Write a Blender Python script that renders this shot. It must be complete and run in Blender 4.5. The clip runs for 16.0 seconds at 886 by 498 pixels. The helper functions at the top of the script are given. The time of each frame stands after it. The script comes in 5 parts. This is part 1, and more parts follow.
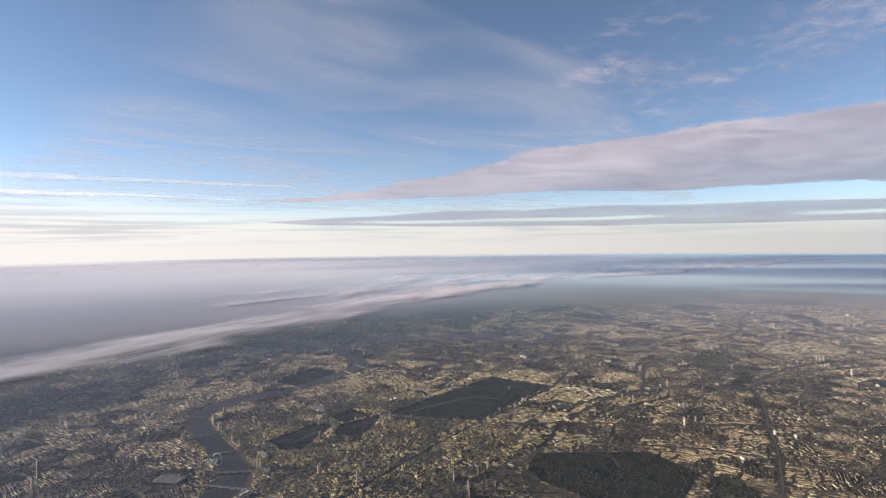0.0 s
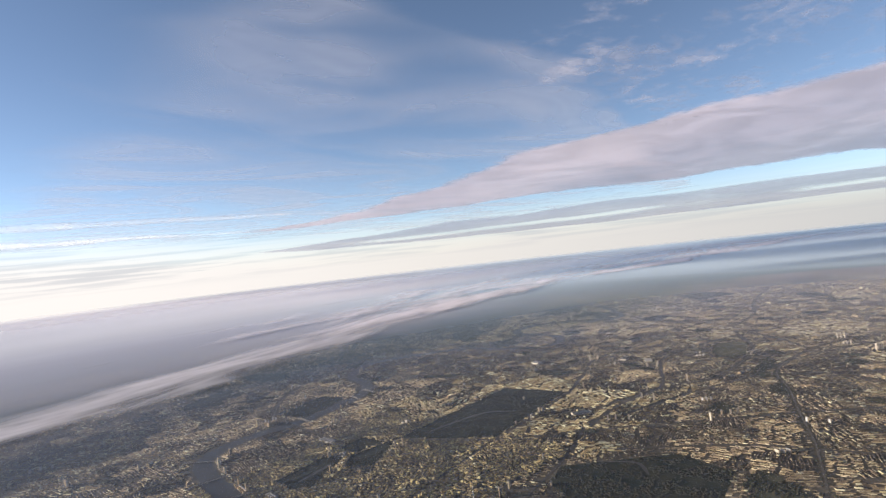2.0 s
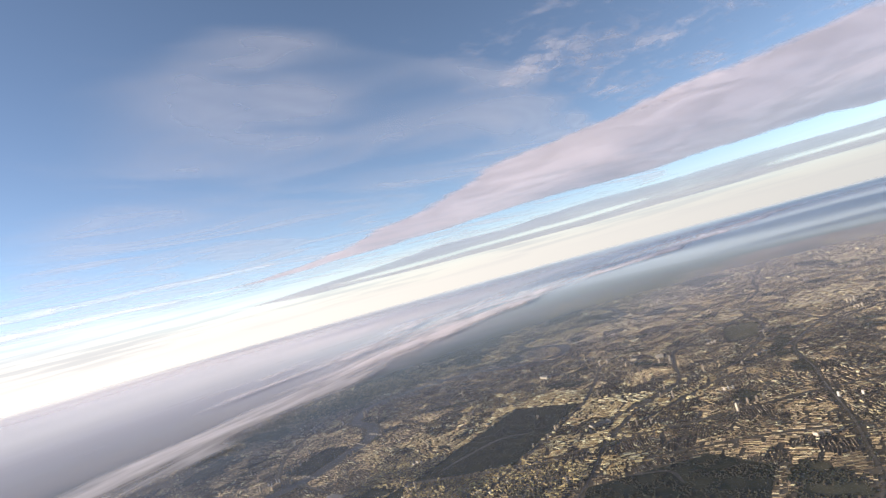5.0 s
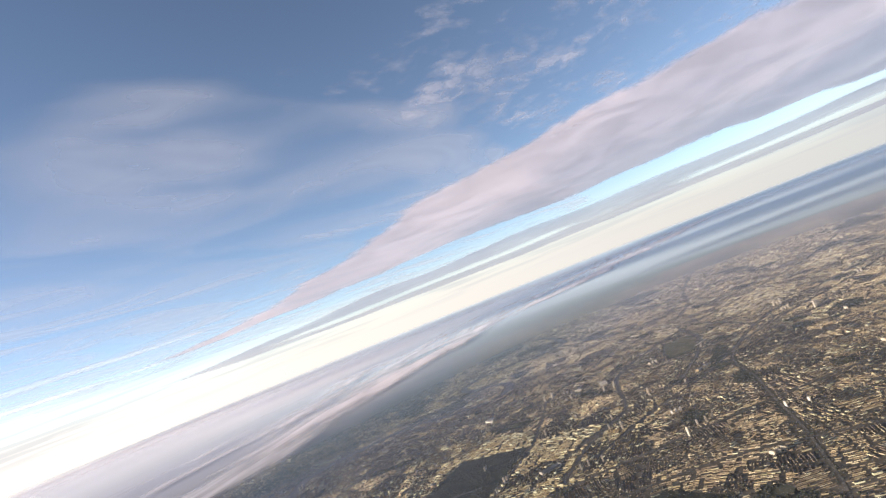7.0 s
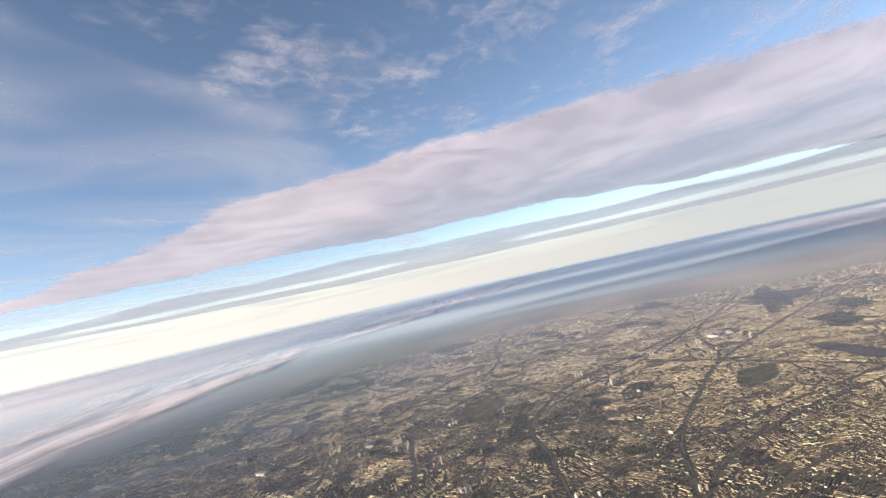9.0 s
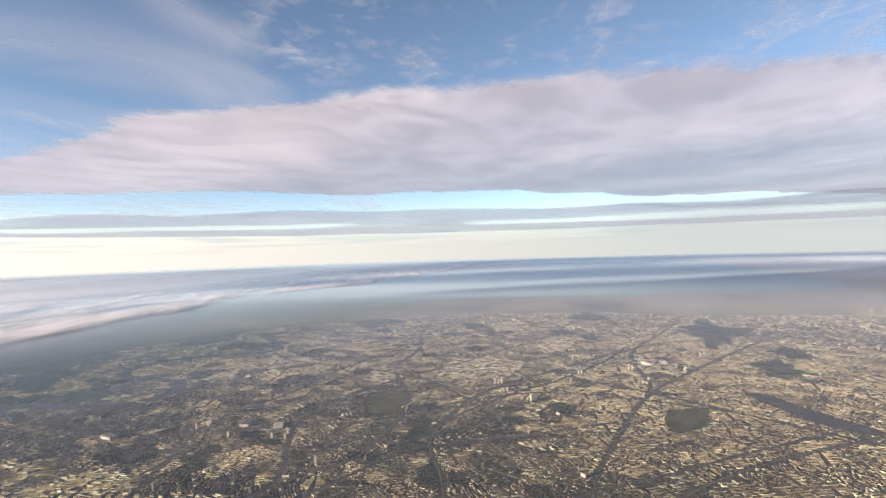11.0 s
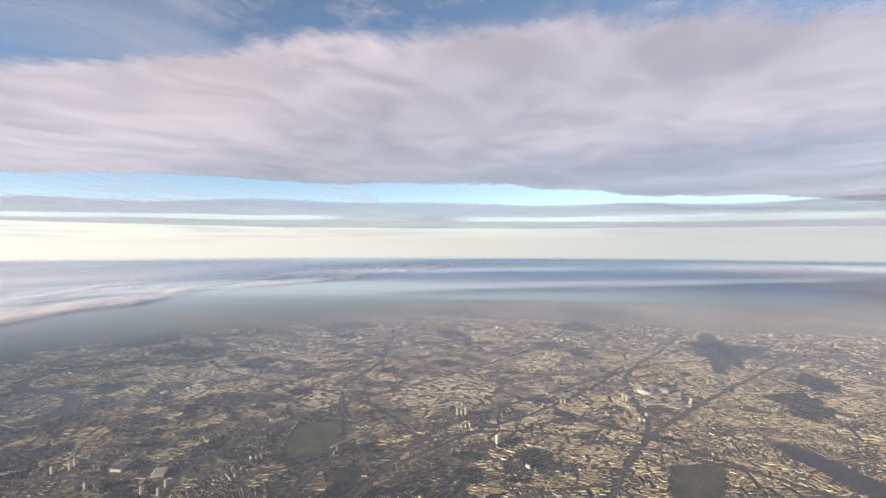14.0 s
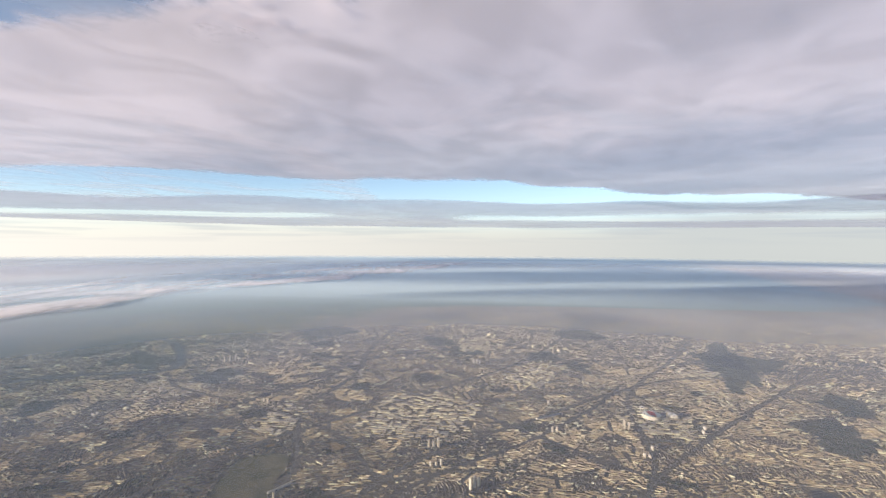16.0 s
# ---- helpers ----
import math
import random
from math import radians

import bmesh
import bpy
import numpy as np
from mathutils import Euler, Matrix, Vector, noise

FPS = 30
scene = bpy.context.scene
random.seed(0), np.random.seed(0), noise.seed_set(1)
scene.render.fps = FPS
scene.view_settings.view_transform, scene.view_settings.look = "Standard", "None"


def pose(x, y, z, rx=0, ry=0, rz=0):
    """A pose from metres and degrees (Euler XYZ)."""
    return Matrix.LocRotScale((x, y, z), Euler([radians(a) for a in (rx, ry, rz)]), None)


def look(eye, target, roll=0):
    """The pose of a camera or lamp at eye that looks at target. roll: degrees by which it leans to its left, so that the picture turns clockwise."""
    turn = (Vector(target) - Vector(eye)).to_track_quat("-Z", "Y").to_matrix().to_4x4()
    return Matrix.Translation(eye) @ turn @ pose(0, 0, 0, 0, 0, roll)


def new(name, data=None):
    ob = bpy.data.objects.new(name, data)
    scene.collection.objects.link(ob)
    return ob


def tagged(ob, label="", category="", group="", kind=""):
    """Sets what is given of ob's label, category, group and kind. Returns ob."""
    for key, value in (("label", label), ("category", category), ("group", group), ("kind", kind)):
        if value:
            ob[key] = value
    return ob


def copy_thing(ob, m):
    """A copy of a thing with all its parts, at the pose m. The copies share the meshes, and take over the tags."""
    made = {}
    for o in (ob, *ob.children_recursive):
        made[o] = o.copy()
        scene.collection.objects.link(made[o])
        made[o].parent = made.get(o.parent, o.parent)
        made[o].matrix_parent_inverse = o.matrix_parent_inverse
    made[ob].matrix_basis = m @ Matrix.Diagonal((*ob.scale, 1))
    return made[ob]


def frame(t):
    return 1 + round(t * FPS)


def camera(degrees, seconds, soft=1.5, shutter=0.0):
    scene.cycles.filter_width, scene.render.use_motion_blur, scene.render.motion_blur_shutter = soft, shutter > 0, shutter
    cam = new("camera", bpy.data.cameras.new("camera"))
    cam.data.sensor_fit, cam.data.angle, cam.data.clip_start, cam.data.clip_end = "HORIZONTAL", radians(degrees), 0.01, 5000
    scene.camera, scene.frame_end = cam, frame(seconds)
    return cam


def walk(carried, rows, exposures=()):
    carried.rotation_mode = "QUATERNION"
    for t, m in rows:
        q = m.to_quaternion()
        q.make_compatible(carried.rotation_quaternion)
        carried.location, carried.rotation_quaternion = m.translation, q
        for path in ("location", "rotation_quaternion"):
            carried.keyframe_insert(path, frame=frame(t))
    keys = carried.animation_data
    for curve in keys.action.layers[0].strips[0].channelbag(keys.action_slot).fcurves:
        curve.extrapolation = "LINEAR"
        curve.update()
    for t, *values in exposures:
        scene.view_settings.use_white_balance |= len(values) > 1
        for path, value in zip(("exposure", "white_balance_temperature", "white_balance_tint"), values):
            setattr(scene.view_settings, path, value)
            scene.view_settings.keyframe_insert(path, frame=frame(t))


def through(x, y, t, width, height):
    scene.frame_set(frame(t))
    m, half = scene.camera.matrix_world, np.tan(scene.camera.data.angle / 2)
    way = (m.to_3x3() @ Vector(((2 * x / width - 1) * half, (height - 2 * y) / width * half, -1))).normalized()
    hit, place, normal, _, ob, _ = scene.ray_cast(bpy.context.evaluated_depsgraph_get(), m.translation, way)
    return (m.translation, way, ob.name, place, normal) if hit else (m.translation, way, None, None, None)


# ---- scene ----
# The land is built at one twentieth of its true size: one unit is 20 m.
# x runs east, y north; plan() takes degrees of latitude and longitude.
PATH = [
    (0.0, 260.14, 213.76, 113.23, 134.35, -0.81, 0.75),
    (0.5, 257.11, 211.70, 113.14, 134.42, -0.59, 1.80),
    (1.0, 254.14, 209.77, 113.04, 134.49, -0.26, 3.26),
    (1.5, 251.24, 208.00, 112.90, 134.51, 0.09, 4.85),
    (2.0, 248.39, 206.34, 112.75, 134.49, 0.49, 6.45),
    (2.5, 245.53, 204.69, 112.60, 134.43, 0.90, 8.10),
    (3.0, 242.61, 203.00, 112.42, 134.27, 1.34, 9.76),
    (3.5, 239.53, 201.25, 112.20, 134.03, 1.83, 11.57),
    (4.0, 236.28, 199.44, 111.96, 133.72, 2.37, 13.36),
    (6.5, 215.30, 190.68, 108.81, 131.20, 4.48, 19.54),
    (7.0, 204.10, 187.64, 108.83, 127.52, 5.48, 21.81),
    (7.5, 192.10, 184.53, 108.93, 123.13, 6.10, 23.21),
    (8.0, 179.46, 181.60, 109.04, 118.46, 6.26, 23.49),
    (8.5, 166.35, 178.99, 109.09, 113.09, 4.84, 18.62),
    (9.0, 152.92, 176.77, 109.11, 109.24, 3.01, 12.51),
    (9.5, 139.26, 174.94, 109.13, 106.94, 1.51, 7.83),
    (12.0, 66.07, 178.22, 109.24, 104.09, -0.47, 0.70),
    (12.5, 51.72, 179.24, 109.35, 104.06, -0.55, 0.28),
    (13.0, 37.37, 180.30, 109.49, 104.01, -0.56, 0.19),
    (13.5, 23.06, 181.38, 109.65, 104.06, -0.68, -0.15),
    (14.0, 8.77, 182.46, 109.84, 104.07, -0.64, -0.10),
    (14.5, -5.51, 183.52, 110.10, 104.12, -0.72, -0.26),
    (15.0, -19.75, 184.53, 110.41, 104.25, -0.69, -0.20),
    (15.5, -33.88, 185.54, 110.71, 104.31, -0.74, -0.44),
    (16.0, -47.92, 186.56, 110.98, 104.38, -0.75, -0.39),
]
cam = camera(77.56, 16.0, 1.5)
walk(cam, [(t, pose(x, y, z, 90 + pitch, roll, yaw)) for t, x, y, z, yaw, pitch, roll in PATH],
     exposures=[(0.0, 0.97, 6620, 14), (4.0, 1.15, 6750, 14), (9.0, 1.29, 6900, 13), (12.5, 1.27, 6880, 11), (16.0, 1.21, 6850, 11)])

# ---- world and sun ----
SUN_AZ, SUN_EL = 140.0, 10.1
world = bpy.data.worlds.new("sky")
scene.world = world
world.use_nodes = True
wn, wl = world.node_tree.nodes, world.node_tree.links
sky = wn.new("ShaderNodeTexSky")
sky.sky_type = "NISHITA"
sky.sun_disc = False
sky.sun_elevation, sky.sun_rotation = radians(SUN_EL), radians(SUN_AZ)
sky.altitude, sky.air_density, sky.dust_density, sky.ozone_density = 5200, 1.0, 1.2, 0.8
wl.new(sky.outputs["Color"], wn["Background"].inputs["Color"])
wn["Background"].inputs["Strength"].default_value = 0.0929

sun_data = bpy.data.lights.new("sun", "SUN")
sun_data.energy, sun_data.angle, sun_data.color = 5.0, radians(5.0), (1.0, 0.89, 0.74)
sun = new("sun", sun_data)
sun.matrix_world = look((0, 0, 0), (-math.sin(radians(SUN_AZ)) * math.cos(radians(SUN_EL)),
                                    -math.cos(radians(SUN_AZ)) * math.cos(radians(SUN_EL)),
                                    -math.sin(radians(SUN_EL))))


# ---- materials ----
class Nodes:
    """A small writer for node materials."""

    def __init__(self, name):
        self.mat = bpy.data.materials.new(name)
        self.mat.use_nodes = True
        self.tree = self.mat.node_tree
        self.bsdf = self.tree.nodes["Principled BSDF"]
        self.out = self.tree.nodes["Material Output"]

    def add(self, kind):
        return self.tree.nodes.new("ShaderNode" + kind)

    def density(self):
        n = self.add("Attribute")
        n.attribute_name = "thickness"
        return n.outputs["Fac"]

    def link(self, a, b):
        self.tree.links.new(a, b)

    def put(self, socket, value):
        if isinstance(value, bpy.types.NodeSocket):
            self.link(value, socket)
        else:
            socket.default_value = value

    def place(self):
        return self.add("NewGeometry").outputs["Position"]

    def island(self):
        return self.add("NewGeometry").outputs["Random Per Island"]

    def noise(self, vector, scale, detail=3.0, rough=0.55, warp=0.0):
        n = self.add("TexNoise")
        self.link(vector, n.inputs["Vector"])
        n.inputs["Scale"].default_value = scale
        n.inputs["Detail"].default_value = detail
        n.inputs["Roughness"].default_value = rough
        n.inputs["Distortion"].default_value = warp
        return n.outputs["Fac"]

    def math(self, op, a, b=0.0, c=0.0, clamp=False):
        n = self.add("Math")
        n.operation, n.use_clamp = op, clamp
        for s, value in zip(n.inputs, (a, b, c)):
            self.put(s, value)
        return n.outputs[0]

    def ramp(self, fac, stops, mode="LINEAR"):
        n = self.add("ValToRGB")
        n.color_ramp.interpolation = mode
        while len(n.color_ramp.elements) < len(stops):
            n.color_ramp.elements.new(0.5)
        for e, (p, colour) in zip(n.color_ramp.elements, stops):
            e.position, e.color = p, (*colour, 1)
        self.link(fac, n.inputs["Fac"])
        return n.outputs["Color"]

    def span(self, value, a, b, c=0.0, d=1.0, smooth=True):
        n = self.add("MapRange")
        n.interpolation_type = "SMOOTHSTEP" if smooth else "LINEAR"
        for s, v in zip(n.inputs, (value, a, b, c, d)):
            self.put(s, v)
        return n.outputs[0]

    def mix(self, fac, a, b, blend="MIX"):
        n = self.add("Mix")
        n.data_type, n.blend_type = "RGBA", blend
        self.put(n.inputs[0], fac)
        self.put(n.inputs[6], a)
        self.put(n.inputs[7], b)
        return n.outputs[2]

    def stretch(self, vector, scale, turn=0.0, shift=(0, 0, 0)):
        n = self.add("Mapping")
        self.link(vector, n.inputs["Vector"])
        n.inputs["Scale"].default_value = scale
        n.inputs["Rotation"].default_value = (0, 0, radians(turn))
        n.inputs["Location"].default_value = shift
        return n.outputs[0]

    def along(self, vector, longer, turn):
        """Draws a pattern out along a bearing in plan."""
        n = self.add("Mapping")
        n.vector_type = "TEXTURE"
        self.link(vector, n.inputs["Vector"])
        n.inputs["Scale"].default_value = (longer, 1, 1)
        n.inputs["Rotation"].default_value = (0, 0, radians(turn))
        return n.outputs[0]

    def finish(self, colour, rough=0.8, metal=0.0, spec=0.3):
        self.put(self.bsdf.inputs["Base Color"], colour)
        self.put(self.bsdf.inputs["Roughness"], rough)
        self.put(self.bsdf.inputs["Metallic"], metal)
        self.put(self.bsdf.inputs["Specular IOR Level"], spec)
        return self.mat

    def bump(self, height, strength, distance):
        n = self.add("Bump")
        n.inputs["Strength"].default_value = strength
        n.inputs["Distance"].default_value = distance
        self.link(height, n.inputs["Height"])
        self.link(n.outputs[0], self.bsdf.inputs["Normal"])

    def vapour(self, alpha, colour, through=0.5):
        """Cloud and mist: lit on the sunny side, letting part of the light through."""
        day = self.add("BsdfDiffuse")
        far = self.add("BsdfTranslucent")
        both, mixed = self.add("MixShader"), self.add("MixShader")
        clear = self.add("BsdfTransparent")
        self.put(day.inputs["Color"], colour)
        self.put(far.inputs["Color"], colour)
        self.put(both.inputs[0], through)
        self.link(day.outputs[0], both.inputs[1])
        self.link(far.outputs[0], both.inputs[2])
        self.put(mixed.inputs[0], alpha)
        self.link(clear.outputs[0], mixed.inputs[1])
        self.link(both.outputs[0], mixed.inputs[2])
        self.link(mixed.outputs[0], self.out.inputs["Surface"])
        return self.mat


def make_islands(name, stops, rough=0.85, grain=0.6, spec=0.25, single=0.7, district=0.045):
    n = Nodes(name)
    street = n.span(n.noise(n.place(), district, 3.0, 0.6), 0.3, 0.7, 0.0, 1.0, False)
    pick = n.math("ADD", n.math("MULTIPLY", street, 1 - single), n.math("MULTIPLY", n.island(), single))
    colour = n.ramp(pick, stops, "CONSTANT")
    dirt = n.span(n.noise(n.place(), grain, 4.0, 0.7), 0.3, 0.75, 0.7, 1.15)
    return n.finish(n.mix(1.0, colour, dirt, "MULTIPLY"), rough, 0.0, spec)


WALL = make_islands("brick_and_stucco", [
    (0.0, (0.339, 0.259, 0.149)), (0.2, (0.236, 0.181, 0.118)), (0.36, (0.410, 0.316, 0.176)), (0.47, (0.300, 0.242, 0.151)),
    (0.58, (0.519, 0.430, 0.253)), (0.70, (0.363, 0.291, 0.185)), (0.80, (0.725, 0.640, 0.411)), (0.92, (0.315, 0.267, 0.193))],
    single=0.85, district=0.16)
STUCCO = make_islands("cream_stucco", [
    (0.0, (0.448, 0.386, 0.209)), (0.22, (0.297, 0.233, 0.115)), (0.45, (0.540, 0.487, 0.288)), (0.62, (0.241, 0.179, 0.088)),
    (0.82, (0.373, 0.309, 0.173))], single=0.6)
BLOCK_WALL = make_islands("pale_block_walls", [
    (0.0, (0.520, 0.482, 0.299)), (0.25, (0.390, 0.339, 0.190)), (0.5, (0.640, 0.615, 0.408)), (0.72, (0.310, 0.260, 0.142)), (0.86, (0.560, 0.519, 0.323))], single=0.95)
CITY_WALL = make_islands("city_brick_and_stone", [
    (0.0, (0.338, 0.263, 0.126)), (0.2, (0.534, 0.447, 0.210)), (0.38, (0.240, 0.192, 0.105)), (0.52, (0.795, 0.692, 0.350)),
    (0.62, (0.298, 0.244, 0.134)), (0.78, (0.436, 0.333, 0.166)), (0.93, (0.800, 0.776, 0.558))], single=0.8)
ROOF = make_islands("slate_and_tile", [
    (0.0, (0.056, 0.048, 0.040)), (0.22, (0.085, 0.062, 0.047)), (0.42, (0.071, 0.061, 0.052)), (0.58, (0.101, 0.071, 0.049)),
    (0.74, (0.049, 0.042, 0.035)), (0.9, (0.125, 0.094, 0.071))], 0.75)
FLAT_ROOF = make_islands("felt_and_gravel_roof", [
    (0.0, (0.087, 0.082, 0.074)), (0.28, (0.129, 0.115, 0.101)), (0.55, (0.065, 0.061, 0.058)), (0.76, (0.172, 0.156, 0.134)),
    (0.93, (0.295, 0.274, 0.240))], 0.8)
SHED_ROOF = make_islands("sheet_roof", [
    (0.0, (0.351, 0.312, 0.234)), (0.25, (0.221, 0.202, 0.169)), (0.5, (0.442, 0.390, 0.286)), (0.72, (0.169, 0.156, 0.143)),
    (0.9, (0.572, 0.520, 0.390))], 0.6, 0.9)
BARE_TREE = make_islands("bare_winter_crown", [
    (0.0, (0.044, 0.043, 0.030)), (0.3, (0.060, 0.054, 0.038)), (0.55, (0.034, 0.042, 0.029)), (0.8, (0.072, 0.063, 0.044))],
    0.95, 3.0, 0.1)


def make_ground():
    n = Nodes("town_ground")
    p = n.place()
    lots = n.ramp(n.noise(p, 0.55, 4.0, 0.7), [
        (0.30, (0.026, 0.027, 0.021)), (0.44, (0.056, 0.051, 0.039)), (0.56, (0.095, 0.081, 0.061)), (0.72, (0.170, 0.142, 0.106))])
    wide = n.ramp(n.noise(p, 0.012, 6.0, 0.62), [
        (0.34, (0.040, 0.044, 0.032)), (0.47, (0.110, 0.094, 0.070)), (0.56, (0.160, 0.134, 0.098)), (0.66, (0.240, 0.200, 0.146))])
    speck = n.span(n.noise(n.stretch(p, (1, 1, 1), 30), 0.16, 6.0, 0.8), 0.62, 0.72)
    base = n.mix(0.5, lots, wide)
    base = n.mix(n.math("MULTIPLY", speck, 0.35), base, (0.30, 0.27, 0.22, 1))
    return n.finish(base, 0.9, 0.0, 0.15)


def make_grass(name, dark, pale, scale):
    n = Nodes(name)
    p = n.place()
    big = n.noise(p, scale, 5.0, 0.6, 0.6)
    fine = n.span(n.noise(p, scale * 14, 4.0, 0.7), 0.3, 0.7, 0.75, 1.2)
    return n.finish(n.mix(1.0, n.ramp(big, [(0.35, dark), (0.62, pale)]), fine, "MULTIPLY"), 0.95, 0.0, 0.1)


def make_water():
    n = Nodes("muddy_water")
    p = n.place()
    n.bump(n.noise(p, 2.2, 4.0, 0.6), 0.25, 0.05)
    return n.finish(n.ramp(n.noise(p, 0.05, 4.0), [(0.35, (0.037, 0.034, 0.029)), (0.7, (0.058, 0.053, 0.046))]), 0.45, 0.0, 0.12)


def make_plain(name, colour, rough=0.7, metal=0.0, grain=0.8, depth=0.25, spec=0.35):
    n = Nodes(name)
    fac = n.span(n.noise(n.place(), grain, 5.0, 0.65), 0.3, 0.7, 1 - depth, 1 + depth)
    return n.finish(n.mix(1.0, (*colour, 1), fac, "MULTIPLY"), rough, metal, spec)


GROUND = make_ground()
PARK = make_grass("winter_park", (0.020, 0.026, 0.022), (0.044, 0.046, 0.032), 0.09)
# paler park grass: distance haze is put into its colour
PARK_FAR = make_grass("suburban_park", (0.046, 0.051, 0.034), (0.088, 0.085, 0.056), 0.07)
FIELD = make_grass("mown_field", (0.060, 0.062, 0.034), (0.112, 0.100, 0.056), 0.10)
BROWN_FIELD = make_grass("cleared_land", (0.16, 0.115, 0.06), (0.26, 0.185, 0.10), 0.2)
WATER = make_water()
BALLAST = make_plain("railway_ballast", (0.120, 0.106, 0.086), 0.9, 0, 1.2, 0.4)
ASPHALT = make_plain("asphalt", (0.085, 0.08, 0.075), 0.85, 0, 1.5, 0.3)
CONCRETE = make_plain("weathered_concrete", (0.40, 0.36, 0.29), 0.8, 0, 1.5, 0.15)
PALE = make_plain("pale_cladding", (0.40, 0.36, 0.29), 0.7, 0, 1.5, 0.12)
BRICK = make_plain("stock_brick", (0.36, 0.27, 0.16), 0.9, 0, 2.0, 0.2)
DARK_GLASS = make_plain("dark_curtain_wall", (0.06, 0.07, 0.085), 0.25, 0, 1.0, 0.2, 0.6)
WHITE_STEEL = make_plain("white_painted_steel", (0.36, 0.35, 0.33), 0.45, 0, 1.0, 0.05)
LEAD = make_plain("grey_lead_roof", (0.12, 0.12, 0.12), 0.8, 0, 1.0, 0.2)
RED_SEATS = make_plain("red_seats", (0.42, 0.08, 0.06), 0.8, 0, 2.0, 0.2)


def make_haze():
    """Sheet imitating aerial haze: denser and paler away from the town's middle."""
    n = Nodes("painted_haze")
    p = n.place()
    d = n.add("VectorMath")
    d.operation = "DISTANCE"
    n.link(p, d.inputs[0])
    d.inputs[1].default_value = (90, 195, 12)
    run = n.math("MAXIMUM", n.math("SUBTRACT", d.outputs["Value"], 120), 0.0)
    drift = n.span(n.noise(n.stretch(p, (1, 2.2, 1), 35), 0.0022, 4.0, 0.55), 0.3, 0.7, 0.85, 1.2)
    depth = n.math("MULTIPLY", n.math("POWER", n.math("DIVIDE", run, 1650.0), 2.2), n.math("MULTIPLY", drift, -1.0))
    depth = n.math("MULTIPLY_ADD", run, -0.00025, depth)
    # south and west of a wandering line, thicker blue haze carries painted cloud shade
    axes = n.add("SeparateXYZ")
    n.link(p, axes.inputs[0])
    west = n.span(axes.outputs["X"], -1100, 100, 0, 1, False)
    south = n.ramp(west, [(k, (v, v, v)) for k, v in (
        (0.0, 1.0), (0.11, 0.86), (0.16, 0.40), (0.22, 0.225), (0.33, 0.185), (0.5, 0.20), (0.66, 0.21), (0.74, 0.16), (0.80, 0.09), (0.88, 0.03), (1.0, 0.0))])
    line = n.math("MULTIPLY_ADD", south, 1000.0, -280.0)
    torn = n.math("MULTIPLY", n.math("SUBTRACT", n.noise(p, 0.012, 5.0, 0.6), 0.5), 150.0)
    shaded_haze = n.span(n.math("ADD", n.math("SUBTRACT", line, axes.outputs["Y"]), torn), -40, 90)
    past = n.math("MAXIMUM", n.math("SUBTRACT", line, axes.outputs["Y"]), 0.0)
    more = n.math("MULTIPLY", shaded_haze, n.math("MULTIPLY_ADD", n.math("MINIMUM", past, 700.0), -0.0007, -0.20))
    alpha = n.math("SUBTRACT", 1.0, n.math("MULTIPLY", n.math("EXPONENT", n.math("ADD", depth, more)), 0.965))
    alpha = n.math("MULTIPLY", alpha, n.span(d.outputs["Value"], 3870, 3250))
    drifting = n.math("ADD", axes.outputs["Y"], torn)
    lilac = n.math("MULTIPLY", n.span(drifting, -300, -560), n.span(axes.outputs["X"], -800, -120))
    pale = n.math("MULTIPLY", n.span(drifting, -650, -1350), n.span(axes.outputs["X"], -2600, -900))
    # aerial paling by distance is put into the sheet's colour
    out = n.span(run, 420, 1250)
    # dark blue near end imitates cloud shade over the land
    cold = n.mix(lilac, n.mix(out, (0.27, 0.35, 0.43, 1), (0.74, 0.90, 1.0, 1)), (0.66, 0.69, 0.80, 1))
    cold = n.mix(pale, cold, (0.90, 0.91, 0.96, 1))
    return n.vapour(alpha, n.mix(shaded_haze, n.mix(out, (0.66, 0.77, 0.98, 1), (0.94, 0.96, 1.0, 1)), cold), 0.02)


def make_far_haze(name, lo, hi, most, colour, south, through):
    """A thin sheet imitating distance haze; it only shows far out."""
    n = Nodes(name)
    p = n.place()
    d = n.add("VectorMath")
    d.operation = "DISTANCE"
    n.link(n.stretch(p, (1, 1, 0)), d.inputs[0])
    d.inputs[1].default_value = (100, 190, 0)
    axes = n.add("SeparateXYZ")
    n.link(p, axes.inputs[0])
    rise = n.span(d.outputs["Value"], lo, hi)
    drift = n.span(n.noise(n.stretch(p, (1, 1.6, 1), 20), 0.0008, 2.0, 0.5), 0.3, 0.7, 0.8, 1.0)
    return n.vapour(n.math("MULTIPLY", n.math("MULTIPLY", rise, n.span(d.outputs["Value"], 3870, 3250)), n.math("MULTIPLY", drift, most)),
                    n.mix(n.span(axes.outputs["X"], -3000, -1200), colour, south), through)


